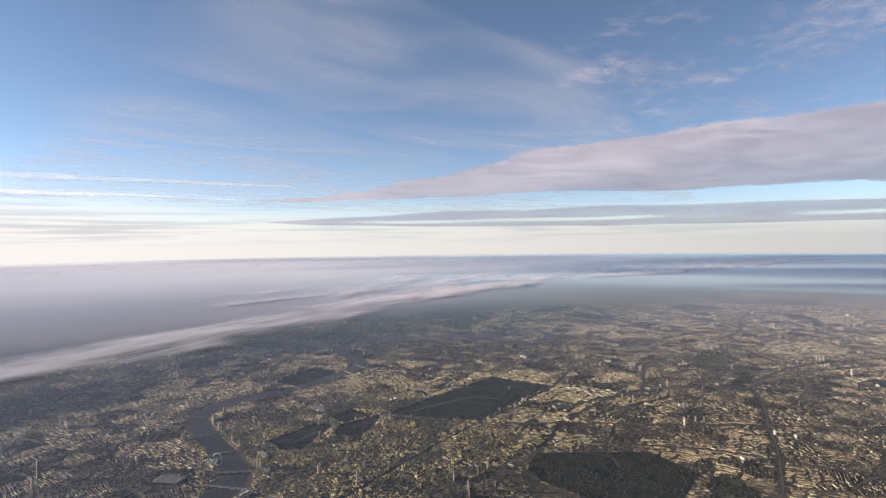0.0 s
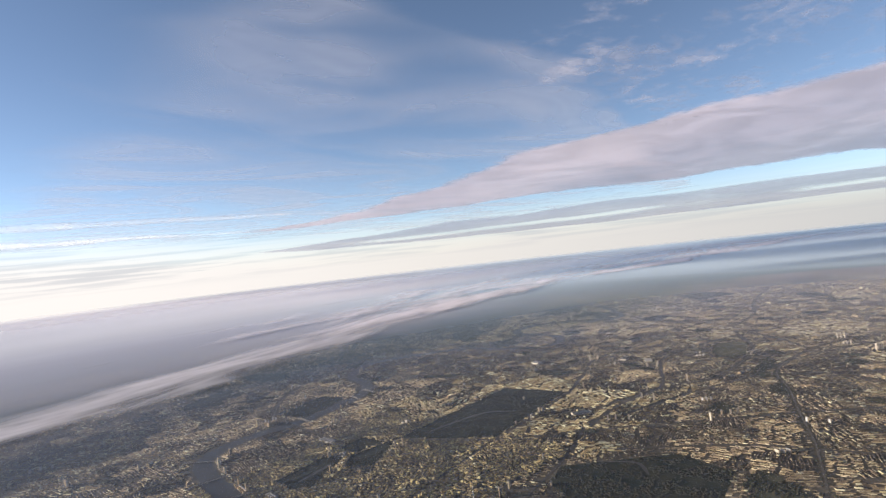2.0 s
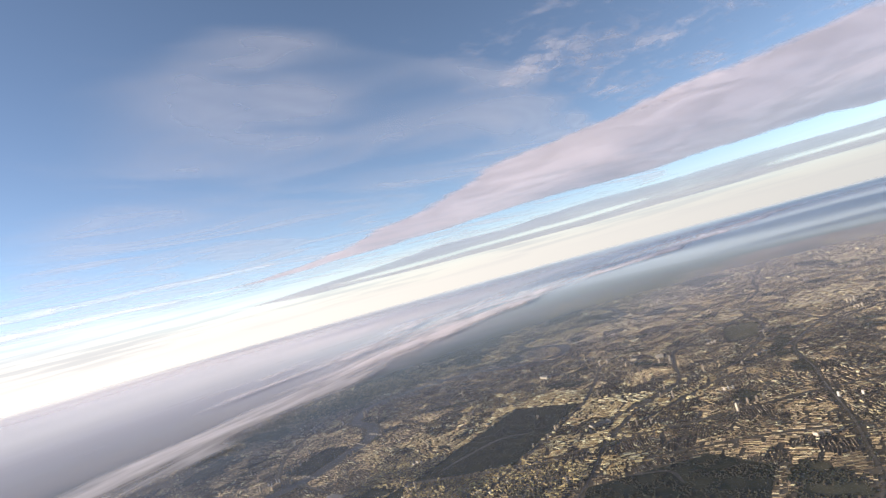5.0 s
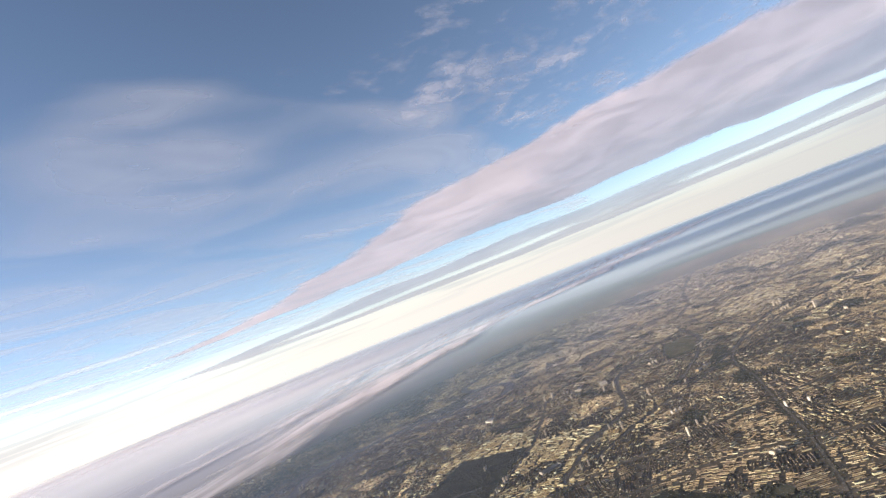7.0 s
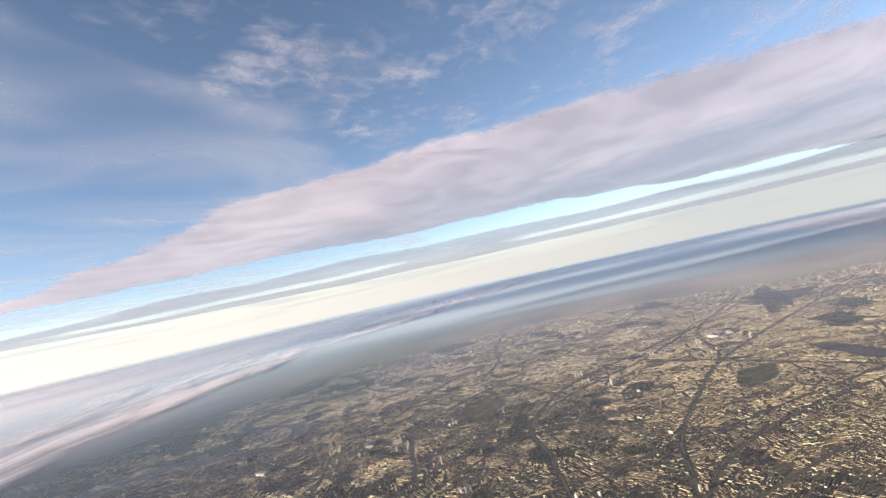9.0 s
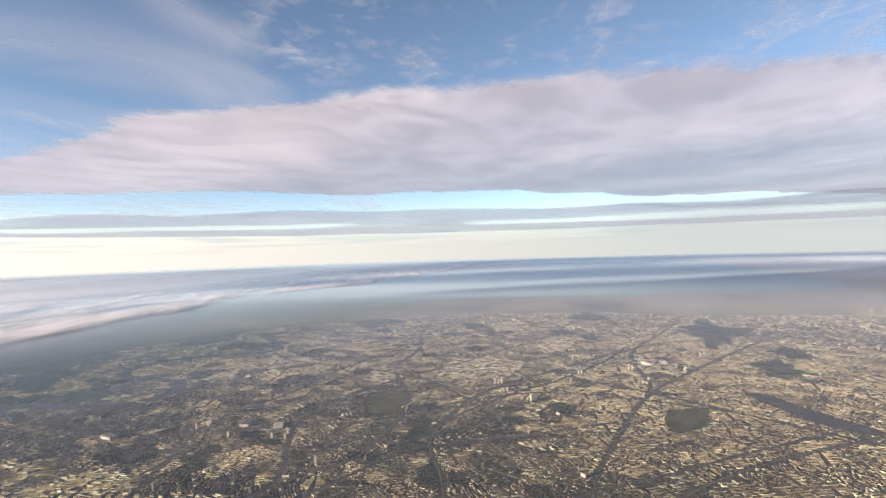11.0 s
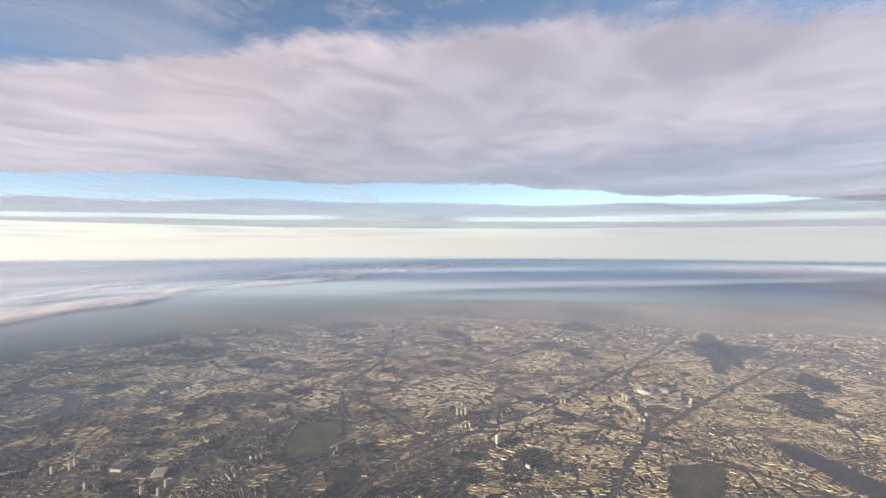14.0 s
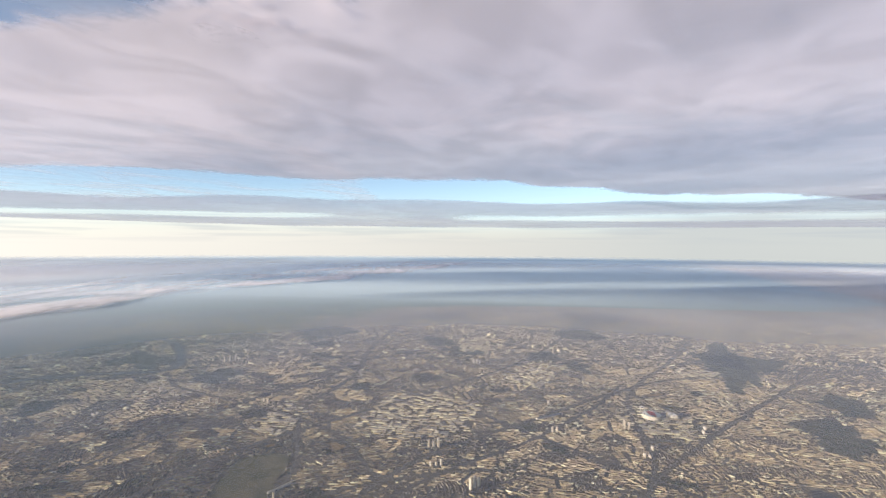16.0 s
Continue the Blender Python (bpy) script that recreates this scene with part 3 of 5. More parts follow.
RAILS = []
for nm, w, pts in (
        ("western", 1.9, ((51.5170, -0.1775), (51.5190, -0.1880), (51.5212, -0.2000), (51.5252, -0.2090), (51.5257, -0.2200), (51.5256, -0.2300),
                          (51.5245, -0.2410), (51.5229, -0.2475), (51.5191, -0.2584), (51.5161, -0.2717), (51.5160, -0.2860), (51.5150, -0.3010), (51.5095, -0.3350), (51.5030, -0.4200))),
        ("northern", 1.8, ((51.5285, -0.1340), (51.5365, -0.1440), (51.5425, -0.1560), (51.5405, -0.1750), (51.5370, -0.1920), (51.5345, -0.2045),
                           (51.5310, -0.2200), (51.5322, -0.2420), (51.5365, -0.2580), (51.5440, -0.2755), (51.5525, -0.2965), (51.5640, -0.3150), (51.5920, -0.3350))),
        ("suburban", 1.5, ((51.5460, -0.1720), (51.5470, -0.1800), (51.5472, -0.1910), (51.5470, -0.2050), (51.5492, -0.2220), (51.5540, -0.2500), (51.5640, -0.2795), (51.5790, -0.3180))),
        ("midland", 1.5, ((51.5470, -0.1800), (51.5500, -0.1960), (51.5585, -0.2130), (51.5720, -0.2290), (51.5900, -0.2450))),
        ("west_london", 1.3, ((51.4950, -0.2100), (51.5060, -0.2165), (51.5150, -0.2215), (51.5230, -0.2270), (51.5320, -0.2420), (51.5410, -0.2500), (51.5520, -0.2480), (51.5620, -0.2420))),
        ("acton", 1.4, ((51.5320, -0.2430), (51.5250, -0.2560), (51.5170, -0.2640), (51.5060, -0.2700), (51.4950, -0.2760), (51.4880, -0.2860))),
        ("marylebone", 1.6, ((51.5540, -0.2500), (51.5550, -0.2620), (51.5540, -0.2870), (51.5560, -0.3050), (51.5620, -0.3300), (51.5700, -0.3700))),
        ("victoria", 1.9, ((51.4960, -0.1450), (51.4860, -0.1470), (51.4800, -0.1470), (51.4700, -0.1580), (51.4640, -0.1700), (51.4580, -0.1880)))):
    line = smooth_line([plan(*p) for p in pts], 2.0)
    w *= 0.62
    tagged(ribbon("railway_" + nm, line, w, 0.10, BALLAST, 0.0, 0.35), "broad dark railway corridor between houses", "railway", kind="structure")
    RAILS.append((line, w + 0.5))

ROADS = []
for nm, w, pts in (
        ("westway", 1.6, ((51.5200, -0.1720), (51.5195, -0.1850), (51.5205, -0.2000), (51.5165, -0.2150), (51.5145, -0.2260), (51.5170, -0.2480), (51.5230, -0.2680), (51.5300, -0.2900), (51.5400, -0.3300), (51.5480, -0.4000))),
        ("edgware", 1.1, ((51.5130, -0.1590), (51.5200, -0.1690), (51.5280, -0.1800), (51.5370, -0.1920), (51.5490, -0.2060), (51.5600, -0.2200), (51.5750, -0.2380))),
        ("bayswater", 1.0, ((51.5132, -0.1590), (51.5122, -0.1740), (51.5108, -0.1890), (51.5080, -0.2030), (51.5045, -0.2200), (51.5070, -0.2450), (51.5080, -0.2700), (51.5130, -0.3000))),
        ("harrow", 1.0, ((51.5215, -0.1800), (51.5250, -0.1980), (51.5290, -0.2130), (51.5310, -0.2280), (51.5370, -0.2480), (51.5430, -0.2620), (51.5500, -0.2850), (51.5540, -0.3050))),
        ("north_circular", 1.5, ((51.4920, -0.2790), (51.5080, -0.2830), (51.5230, -0.2850), (51.5330, -0.2800), (51.5420, -0.2680), (51.5530, -0.2550), (51.5640, -0.2400), (51.5760, -0.2230))),
        ("oxford_street", 0.9, ((51.5132, -0.1590), (51.5150, -0.1420), (51.5165, -0.1300), (51.5180, -0.1180))),
        ("euston", 1.1, ((51.5200, -0.1700), (51.5225, -0.1570), (51.5245, -0.1420), (51.5285, -0.1290), (51.5310, -0.1200))),
        ("regent_street", 0.9, ((51.5072, -0.1330), (51.5100, -0.1365), (51.5152, -0.1420), (51.5225, -0.1450))),
        ("park_lane", 1.2, ((51.5025, -0.1515), (51.5080, -0.1552), (51.5130, -0.1590))),
        ("chamberlayne", 0.8, ((51.5290, -0.2130), (51.5345, -0.2190), (51.5410, -0.2240), (51.5500, -0.2330))),
        ("finchley", 1.0, ((51.5250, -0.1640), (51.5350, -0.1740), (51.5470, -0.1800), (51.5580, -0.1960)))):
    line = smooth_line([plan(*p) for p in pts], 2.0)
    w *= 0.7
    tagged(ribbon("road_" + nm, line, w, 0.13, ASPHALT), "long grey main road through the town", "road", kind="structure")
    ROADS.append((line, w))

SHEDS = [np.array([tuple(plan(*c)[:2]) for c in cs]) for cs in (
    ((51.5245, -0.2620), (51.5300, -0.2570), (51.5370, -0.2640), (51.5365, -0.2800), (51.5300, -0.2880), (51.5240, -0.2800)),
    ((51.5540, -0.2720), (51.5600, -0.2700), (51.5610, -0.2830), (51.5560, -0.2880), (51.5520, -0.2800)),
    ((51.5140, -0.2560), (51.5190, -0.2540), (51.5180, -0.2680), (51.5130, -0.2720)),
    ((51.5370, -0.3000), (51.5430, -0.2950), (51.5450, -0.3120), (51.5390, -0.3180)),
    ((51.5620, -0.3180), (51.5670, -0.3120), (51.5690, -0.3230), (51.5630, -0.3260)),
    ((51.5270, -0.3300), (51.5330, -0.3350), (51.5290, -0.3560), (51.5240, -0.3480)))]

# ---- what stands where, on a plan grid ----
GX0, GY0, GN, GM = -1300, -900, 1620, 1620
cells = np.stack(np.meshgrid(np.arange(GN) + GX0 + 0.5, np.arange(GM) + GY0 + 0.5), -1).reshape(-1, 2)
taken = np.zeros(GN * GM, np.int8)
for line in PARKS + MEADOWS:
    lo, hi = line.min(0) - 1, line.max(0) + 1
    near = np.where((cells > lo).all(1) & (cells < hi).all(1))[0]
    taken[near[inside(cells[near], line)]] = 1
for line in SHEDS:
    lo, hi = line.min(0) - 1, line.max(0) + 1
    near = np.where((cells > lo).all(1) & (cells < hi).all(1))[0]
    taken[near[inside(cells[near], line)]] = 2
taken = taken.reshape(GM, GN)
for line, width in RAILS + ROADS + LAKES + [(RIVER, river_width - 0.4)]:
    w = np.broadcast_to(np.asarray(width, float), (len(line),)) / 2
    for p, q, h in zip(line[:-1], line[1:], w):
        for u in np.linspace(0, 1, 4):
            c = p + (q - p) * u
            i0, i1 = int(c[0] - h - GX0), int(c[0] + h - GX0)
            j0, j1 = int(c[1] - h - GY0), int(c[1] + h - GY0)
            if i0 >= 0 and j0 >= 0 and i1 < GN and j1 < GM:
                taken[j0:j1 + 1, i0:i1 + 1] = 3


def at_cell(xy):
    i = np.clip((xy[:, 0] - GX0).astype(int), 0, GN - 1)
    j = np.clip((xy[:, 1] - GY0).astype(int), 0, GM - 1)
    return taken[j, i]


# north-east of this line the land is never overlooked
EDGE_X = (-1300, -700, -480, -320, -150, -60, 60, 160, 230, 300)
EDGE_Y = (900, 640, 480, 370, 310, 250, 130, 40, -50, -150)


def overlooked(xy):
    return (xy[:, 1] < np.interp(xy[:, 0], EDGE_X, EDGE_Y)) & (xy[:, 0] < 260)


FLIGHT = smooth_line([(255, 210), (175, 180), (66, 178), (-45, 186)], 10.0)


def from_line(xy):
    return np.min(np.linalg.norm(xy[:, None] - FLIGHT[None], axis=2), axis=1)


# ---- the town ----
rng = np.random.default_rng(7)
near_rows, mid_rows, centre_rows, far_rows, stucco_rows, flats, garden_trees = [], [], [], [], [], [], []
DSTEP = 15.0
# streets that curve together: middle, reach, centre of the curve
CRESCENTS = ((-214, 110, 21, -205, 168), (-246, 123, 17, -205, 168), (-160, -8, 20, -133, -3), (-120, 40, 16, -150, 75), (-330, -60, 18, -300, -20), (-90, -70, 15, -60, -60))
SEED_X, SEED_Y = np.arange(-1250, 300, DSTEP), np.arange(-760, 730, DSTEP)
seeds = np.stack(np.meshgrid(SEED_X, SEED_Y, indexing="ij"), -1)
seeds = seeds + rng.uniform(-6.8, 6.8, seeds.shape)


def nearest_seed(i, j, xy):
    """Whether seed i, j is the nearest to the points."""
    own = np.linalg.norm(xy - seeds[i, j], axis=-1)
    ok = np.ones(own.shape, bool)
    for a in range(max(0, i - 2), min(len(SEED_X), i + 3)):
        for b in range(max(0, j - 2), min(len(SEED_Y), j + 3)):
            if (a, b) != (i, j):
                ok &= own <= np.linalg.norm(xy - seeds[a, b], axis=-1)
    return ok


for i in range(len(SEED_X)):
    for j in range(len(SEED_Y)):
        c = seeds[i, j]
        u = rng.uniform(0, 1, 8)
        d = from_line(c[None])[0]
        beneath = not overlooked(c[None])[0]
        if d > (130 if beneath else 950):
            continue
        central = -10 < c[0] < 132 and -112 < c[1] < 40
        posh = -140 < c[0] <= 10 and -140 < c[1] < 60
        base = 0.55 if central else 0.35 + 0.9 * noise.noise((c[0] * 0.006, c[1] * 0.006, 0.3))
        th = base + (0 if u[0] < 0.3 else math.pi / 2) + (u[1] - 0.5) * 0.7
        bend = 0.0 if u[2] < 0.35 else (u[3] - 0.5) * 0.085
        gap, pitch, long_step = 0.12, 1.2 + 0.35 * u[4], 2.8
        if d > 330:
            pitch, long_step = 1.4 + 0.35 * u[4], 3.0
        if d > 520:
            pitch, long_step = 1.9 + 0.5 * u[4], 2.6
        if central:
            gap, pitch, long_step = 0.10, 1.02, 0.95
        style = "rows" if u[6] < 0.62 or central else "pairs" if u[6] < 0.76 else "blocks" if u[6] < 0.86 else "leafy"
        if d < 520 and not central:
            long_step *= {"rows": 0.8, "pairs": 0.5, "blocks": 0.9, "leafy": 0.5}[style]
        lift = 0.0
        for zx, zy, reach, mx, my in CRESCENTS:
            if math.hypot(c[0] - zx, c[1] - zy) < reach:
                vx, vy = mx - c[0], my - c[1]
                away = math.hypot(vx, vy)
                style, pitch, gap = "rows", 1.55, 0.14
                bend, th = 1 / away, math.atan2(vy, vx) + math.pi / 2
                lift = -(away % (2 * pitch))
        if beneath:
            style, pitch, long_step = "rows", 1.6, 4.4
        half = DSTEP * 1.1
        r = np.arange(-math.ceil(half / pitch / 2) * 2, math.ceil(half / pitch / 2) * 2 + 1) * pitch
        s = np.arange(-half, half, long_step)
        rr, ss = np.meshgrid(r, s, indexing="ij")
        k = np.arange(len(r))[:, None] + 0 * ss
        rr = rr + np.where(k % 2 == 0, gap, -gap) + lift
        if central:
            rr = rr + rng.normal(0, 0.10, rr.shape)
        le = long_step * np.where(rng.uniform(0, 1, rr.shape) < 0.10, rng.uniform(0.6, 0.92, rr.shape), 1.0)
        ss = ss + (rng.uniform(0, long_step, (len(r), 1)) if u[5] < 0.6 else 0.0)
        block = rng.integers(4, 10)
        slip = rng.integers(0, 12, len(r) // 2 + 1)[np.arange(len(r)) // 2][:, None] * (u[7] < 0.6)
        cross = (np.arange(len(s))[None] + slip + 0 * k) % block == 0
        fill = 0.86 if central else {"rows": 0.95, "pairs": 0.84, "blocks": 0.72, "leafy": 0.58}[style] * (1.0 if d < 520 else 0.72)
        fill = 1.0 if lift else fill
        luck = rng.uniform(0, 1, rr.shape)
        if style == "rows":
            luck = np.maximum(luck, np.roll(luck, 1, axis=1))
        keep = ~cross & (luck < fill)
        if style == "pairs":
            le = le * 0.8
            rr = rr + rng.normal(0, 0.08, rr.shape)
        if style == "leafy":
            rr = rr + rng.normal(0, 0.22, rr.shape)
        if abs(bend) > 1e-3:
            ang = ss * bend
            rad = 1 / bend + rr
            lx, ly = rad * np.sin(ang), rad * np.cos(ang) - 1 / bend
            turn = th - ang
        else:
            lx, ly, turn = ss, rr, th + 0 * ss
        x = c[0] + lx * math.cos(th) - ly * math.sin(th)
        y = c[1] + lx * math.sin(th) + ly * math.cos(th)
        keep &= nearest_seed(i, j, np.stack([x, y], -1))
        xy = np.stack([x[keep], y[keep]], 1)
        if not len(xy):
            continue
        le, turn = le[keep], turn[keep]
        half_v = np.stack([np.cos(turn), np.sin(turn)], 1) * (le / 2)[:, None]
        free = (at_cell(xy) == 0) & (at_cell(xy + half_v) == 0) & (at_cell(xy - half_v) == 0)
        xy, le, turn = xy[free], le[free], turn[free]
        n = len(xy)
        if not n:
            continue
        if central:
            de = rng.uniform(0.42, 0.8, n)
            wide = rng.uniform(0, 1, n) < 0.13
            de, le = np.where(wide, de * 2.0, de), np.where(wide, le * 1.6, le * rng.uniform(0.85, 1.03, n))
            turn = turn + rng.normal(0, 0.06, n)
            h = rng.uniform(0.34, 0.92, n) * np.where(rng.uniform(0, 1, n) < 0.05, 2.0, 1)
            centre_rows.append(np.stack([xy[:, 0], xy[:, 1], turn, le, de, h, h], 1))
        elif d > 520:
            de = rng.uniform(0.35, 0.7, n)
            le = le * rng.uniform(0.5, 1.0, n)
            h = rng.uniform(0.25, 0.4, n) * np.where(rng.uniform(0, 1, n) < 0.04, 2.5, 1)
            big = rng.uniform(0, 1, n) < 0.045
            rows = np.stack([xy[:, 0], xy[:, 1], turn, le, de, h, h], 1)
            far_rows.append(rows[~big])
            b = rows[big].copy()
            b[:, 3:5] *= rng.uniform(1.2, 2.6, (len(b), 2))
            b[:, 5] *= rng.uniform(1.0, 3.0, len(b))
            b[:, 6] = b[:, 5]
            flats.append(b)
        else:
            big = rng.uniform(0, 1, n) < {"rows": 0.055, "pairs": 0.07, "blocks": 0.35, "leafy": 0.08}[style]
            de = rng.uniform(0.34, 0.43) * rng.uniform(0.96, 1.04, n)
            h = rng.uniform(0.25, 0.33) * rng.uniform(0.96, 1.04, n) + (0.24 if posh else 0.0)
            rows = np.stack([xy[:, 0], xy[:, 1], turn, le, de, h, h + 0.12], 1)
            (stucco_rows if posh else near_rows if d < 330 else mid_rows).append(rows[~big])
            b = rows[big].copy()
            b[:, 3] *= rng.uniform(0.8, 1.5, len(b))
            b[:, 4] = rng.uniform(0.7, 1.3, len(b))
            b[:, 5] *= rng.uniform(0.9, 2.4, len(b))
            b[:, 6] = b[:, 5]
            flats.append(b)
        if d < 520 and not central:
            leafy = 0.08 if lift else 0.5 + 2.2 * max(0.0, noise.noise((c[0] * 0.022, c[1] * 0.022, 8.0)) + 0.12)
            m = rng.uniform(0, 1, n) < leafy * (0.34 if d < 330 else 0.22) * {"rows": 0.8, "pairs": 0.9, "blocks": 1.5, "leafy": 2.0}[style]
            side = np.stack([-np.sin(turn[m]), np.cos(turn[m])], 1) * rng.choice([-0.72, 0.72], (m.sum(), 1))
            garden_trees.append(xy[m] + side + rng.normal(0, 0.2, (m.sum(), 2)))

for name, rows, mats, pitched, label in (
        ("terraced_houses", near_rows, (WALL, ROOF), True, "long rows of brick terraced houses with slate roofs"),
        ("terraced_houses", mid_rows, (WALL, ROOF), True, "hazy rows of brick suburban houses"),
        ("stucco_terraces", stucco_rows, (STUCCO, ROOF), True, "tall cream stucco terraces with slate roofs"),
        ("city_blocks", centre_rows, (CITY_WALL, FLAT_ROOF), False, "dense stone and brick city blocks with flat roofs"),
        ("low_flats", flats, (BLOCK_WALL, FLAT_ROOF), False, "pale schools and low blocks of flats among terraces"),
        ("distant_houses", far_rows, (WALL, ROOF), False, "far hazy suburban house blocks")):
    tagged(house_rows(name, np.concatenate(rows), mats, pitched), label, "houses", kind="stuff")

for line, w in RAILS:
    for p, q in zip(line[:-1], line[1:]):
        for s in (-1, 1):
            if rng.uniform() < 0.4:
                t = (q - p) / (np.linalg.norm(q - p) + 1e-9)
                garden_trees.append((p + np.array([-t[1], t[0]]) * s * (w / 2 + rng.uniform(0.0, 0.7)) + rng.normal(0, 0.4, 2))[None])
garden = np.concatenate(garden_trees)
garden = garden[overlooked(garden)]
tagged(crowns("garden_trees", garden[(at_cell(garden) == 0) | (at_cell(garden) == 3)], 0.40, rng), "bare winter trees in back gardens and streets", "trees", kind="stuff")

groves = []
for line in PARKS:
    lo, hi = line.min(0), line.max(0)
    area = (hi - lo).prod()
    far = from_line(((lo + hi) / 2)[None])[0] > 420
    pts = rng.uniform(lo, hi, (int(min(area * 0.9, 900 if far else 3600)), 2))
    pts = pts[inside(pts, line)]
    keep = np.array([noise.noise((p[0] * 0.10, p[1] * 0.10, 5.0)) > -0.15 for p in pts], bool)
    pts = pts[keep]
    groves.append(pts[at_cell(pts) == 1])
    rim = line[rng.integers(0, len(line), int(len(line) * 1.5))] + rng.normal(0, 1.3, (int(len(line) * 1.5), 2))
    groves.append(rim[at_cell(rim) < 2])
for line in MEADOWS:
    rim = line[rng.integers(0, len(line), len(line) * 2)] + rng.normal(0, 0.8, (len(line) * 2, 2))
    groves.append(rim[at_cell(rim) < 2])
tagged(crowns("park_trees", np.concatenate(groves), 0.36, rng), "bare brown winter trees scattered over the parks", "trees", kind="stuff")

shed_rows = []
for line in SHEDS:
    lo, hi = line.min(0), line.max(0)
    th = 1.35 + rng.uniform(-0.4, 0.4)
    b = -80.0
    while b < 80:
        deep = rng.uniform(1.5, 3.4)
        a = -80.0 + rng.uniform(0, 4)
        while a < 80:
            long = rng.uniform(1.4, 4.6)
            c = (lo + hi) / 2 + np.array([(a + long / 2) * math.cos(th) - b * math.sin(th), (a + long / 2) * math.sin(th) + b * math.cos(th)])
            if inside(c[None], line)[0] and at_cell(c[None])[0] == 2 and rng.uniform() < 0.72:
                h = rng.uniform(0.25, 0.62)
                bays = rng.integers(1, 3)
                for k in range(bays):
                    off = ((k + 0.5) / bays - 0.5) * deep * 0.96
                    q = c + np.array([-math.sin(th), math.cos(th)]) * off
                    shed_rows.append((*q, th, long * 0.97, deep / bays * 0.97, h, h + 0.035))
            a += long + (0.12 if rng.uniform() < 0.65 else rng.uniform(0.5, 1.6))
        b += deep * 0.5 + (0.25 if rng.uniform() < 0.4 else rng.uniform(0.6, 1.3)) + 1.4
tagged(house_rows("warehouses", np.array(shed_rows), (STUCCO, SHED_ROOF), False), "pale metal-roofed warehouses on an industrial estate", "warehouses", kind="stuff")


# ---- stand-in haze and glow, fog and cloud ----
# flat sheet standing in for the air's haze
tagged(round_sheet("haze", 100, 190, 3890, 12.0, HAZE, (0.05, 0.15, 0.35, 0.65, 1.0)), "blue-grey translucent sheet imitating distance haze, with cloud shade painted in", "haze", kind="structure")


# second stand-in sheet, softening the horizon with painted haze
tagged(round_sheet("haze_low", 100, 190, 3890, 20.0, FAR_HAZE, (0.05, 0.15, 0.35, 0.65, 1.0)), "pale translucent sheet imitating haze along the horizon", "haze", kind="structure")
# emissive ring added to whiten the low sky
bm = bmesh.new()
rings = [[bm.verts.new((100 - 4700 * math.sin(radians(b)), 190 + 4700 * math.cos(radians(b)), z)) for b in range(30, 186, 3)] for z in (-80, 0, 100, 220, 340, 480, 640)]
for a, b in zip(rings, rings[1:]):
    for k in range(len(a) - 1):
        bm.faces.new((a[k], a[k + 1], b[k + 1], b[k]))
tagged(part("backdrop", bm, HORIZON), "added glowing backdrop for pale cream horizon light", "horizon", kind="structure")


def deck_density(x, y):
    wob = 26 * np.sin(y * 0.011 + 1.0) + 14 * np.sin(y * 0.037)
    near = np.interp(y, (-2400, -1150, -900, -633, -300, -150, 0, 350, 900), (-250, -300, -310, -400, -285, -222, -245, -240, -260)) + wob * 0.4
    far = np.interp(y, (-2400, -1150, -1045, -850, -650, -400, -200, 0, 262, 510, 2500), (-260, -310, -348, -496, -620, -735, -860, -990, -1200, -1328, -2600)) + wob
    one = step(near - x, -55, 60) * step(x - far, -60, 130)
    return one


def band_density(x, y):
    """The grey layer beyond the deck: a wide arc with thin clear slits."""
    r = np.hypot(x - 60, y - 188)
    bearing = np.degrees(np.arctan2(-(x - 60), y - 188)) % 360
    near = np.interp(bearing, (40, 95, 110, 125, 140, 150, 158), (1150, 1120, 1000, 1080, 1150, 1400, 1850)) + 40 * np.sin(bearing * 0.35)
    far = np.interp(bearing, (40, 120, 150, 158), (3050, 2950, 2300, 1900))
    body = step(r - near, -40, 90) * (1 - step(r - far, -150, 60))
    cut = np.interp(bearing, (40, 90, 99, 104, 113, 118, 136, 143, 150), (1.0, 1.0, 0.8, 0, 0, 0.8, 1.0, 0.8, 0))
    at = np.interp(bearing, (40, 103, 112, 150), (1950, 1850, 1720, 1900))
    slit = np.exp(-((r - at) / np.interp(bearing, (40, 95, 130), (260, 190, 120))) ** 2) * cut
    return np.clip(body * (1 - slit), 0, 1)


def fog_density(x, y):
    # the bank's northern edge runs away to the west
    edge = np.interp(x, (-2600, -1500, -1290, -1086, -853, -603, -450, -296, -180, -81, 23, 99, 201, 420), (-230, -340, -360, -450, -470, -430, -420, -385, -325, -320, -275, -275, -245, -200))
    body = step(edge - y, -45, 110)
    hole = np.interp(x, (-600, -250, -60, 120), (0.22, 0.30, 0.62, 0.70)) * step(edge - y, 120, 220) * (1 - step(edge - y, 430, 720))
    wisps = 0.0
    for cx, cy, rx, ry, turn, k in ((-240, -690, 210, 48, 0.24, 0.95), (30, -672, 62, 16, 0.24, 0.75), (-30, -560, 70, 18, 0.24, 0.5), (-1203, -33, 95, 26, 1.2, 0.62), (-1780, 670, 300, 40, 1.15, 0.62), (-1950, 380, 320, 36, 1.3, 0.5)):
        u = (x - cx) * math.cos(turn) + (y - cy) * math.sin(turn)
        v = -(x - cx) * math.sin(turn) + (y - cy) * math.cos(turn)
        wisps = np.maximum(wisps, k * np.exp(-(u / rx) ** 2 - (v / ry) ** 2))
    return np.clip(np.maximum((body - hole) * (1 - 0.8 * step(edge - y, 300, 850)), wisps), 0, 1)


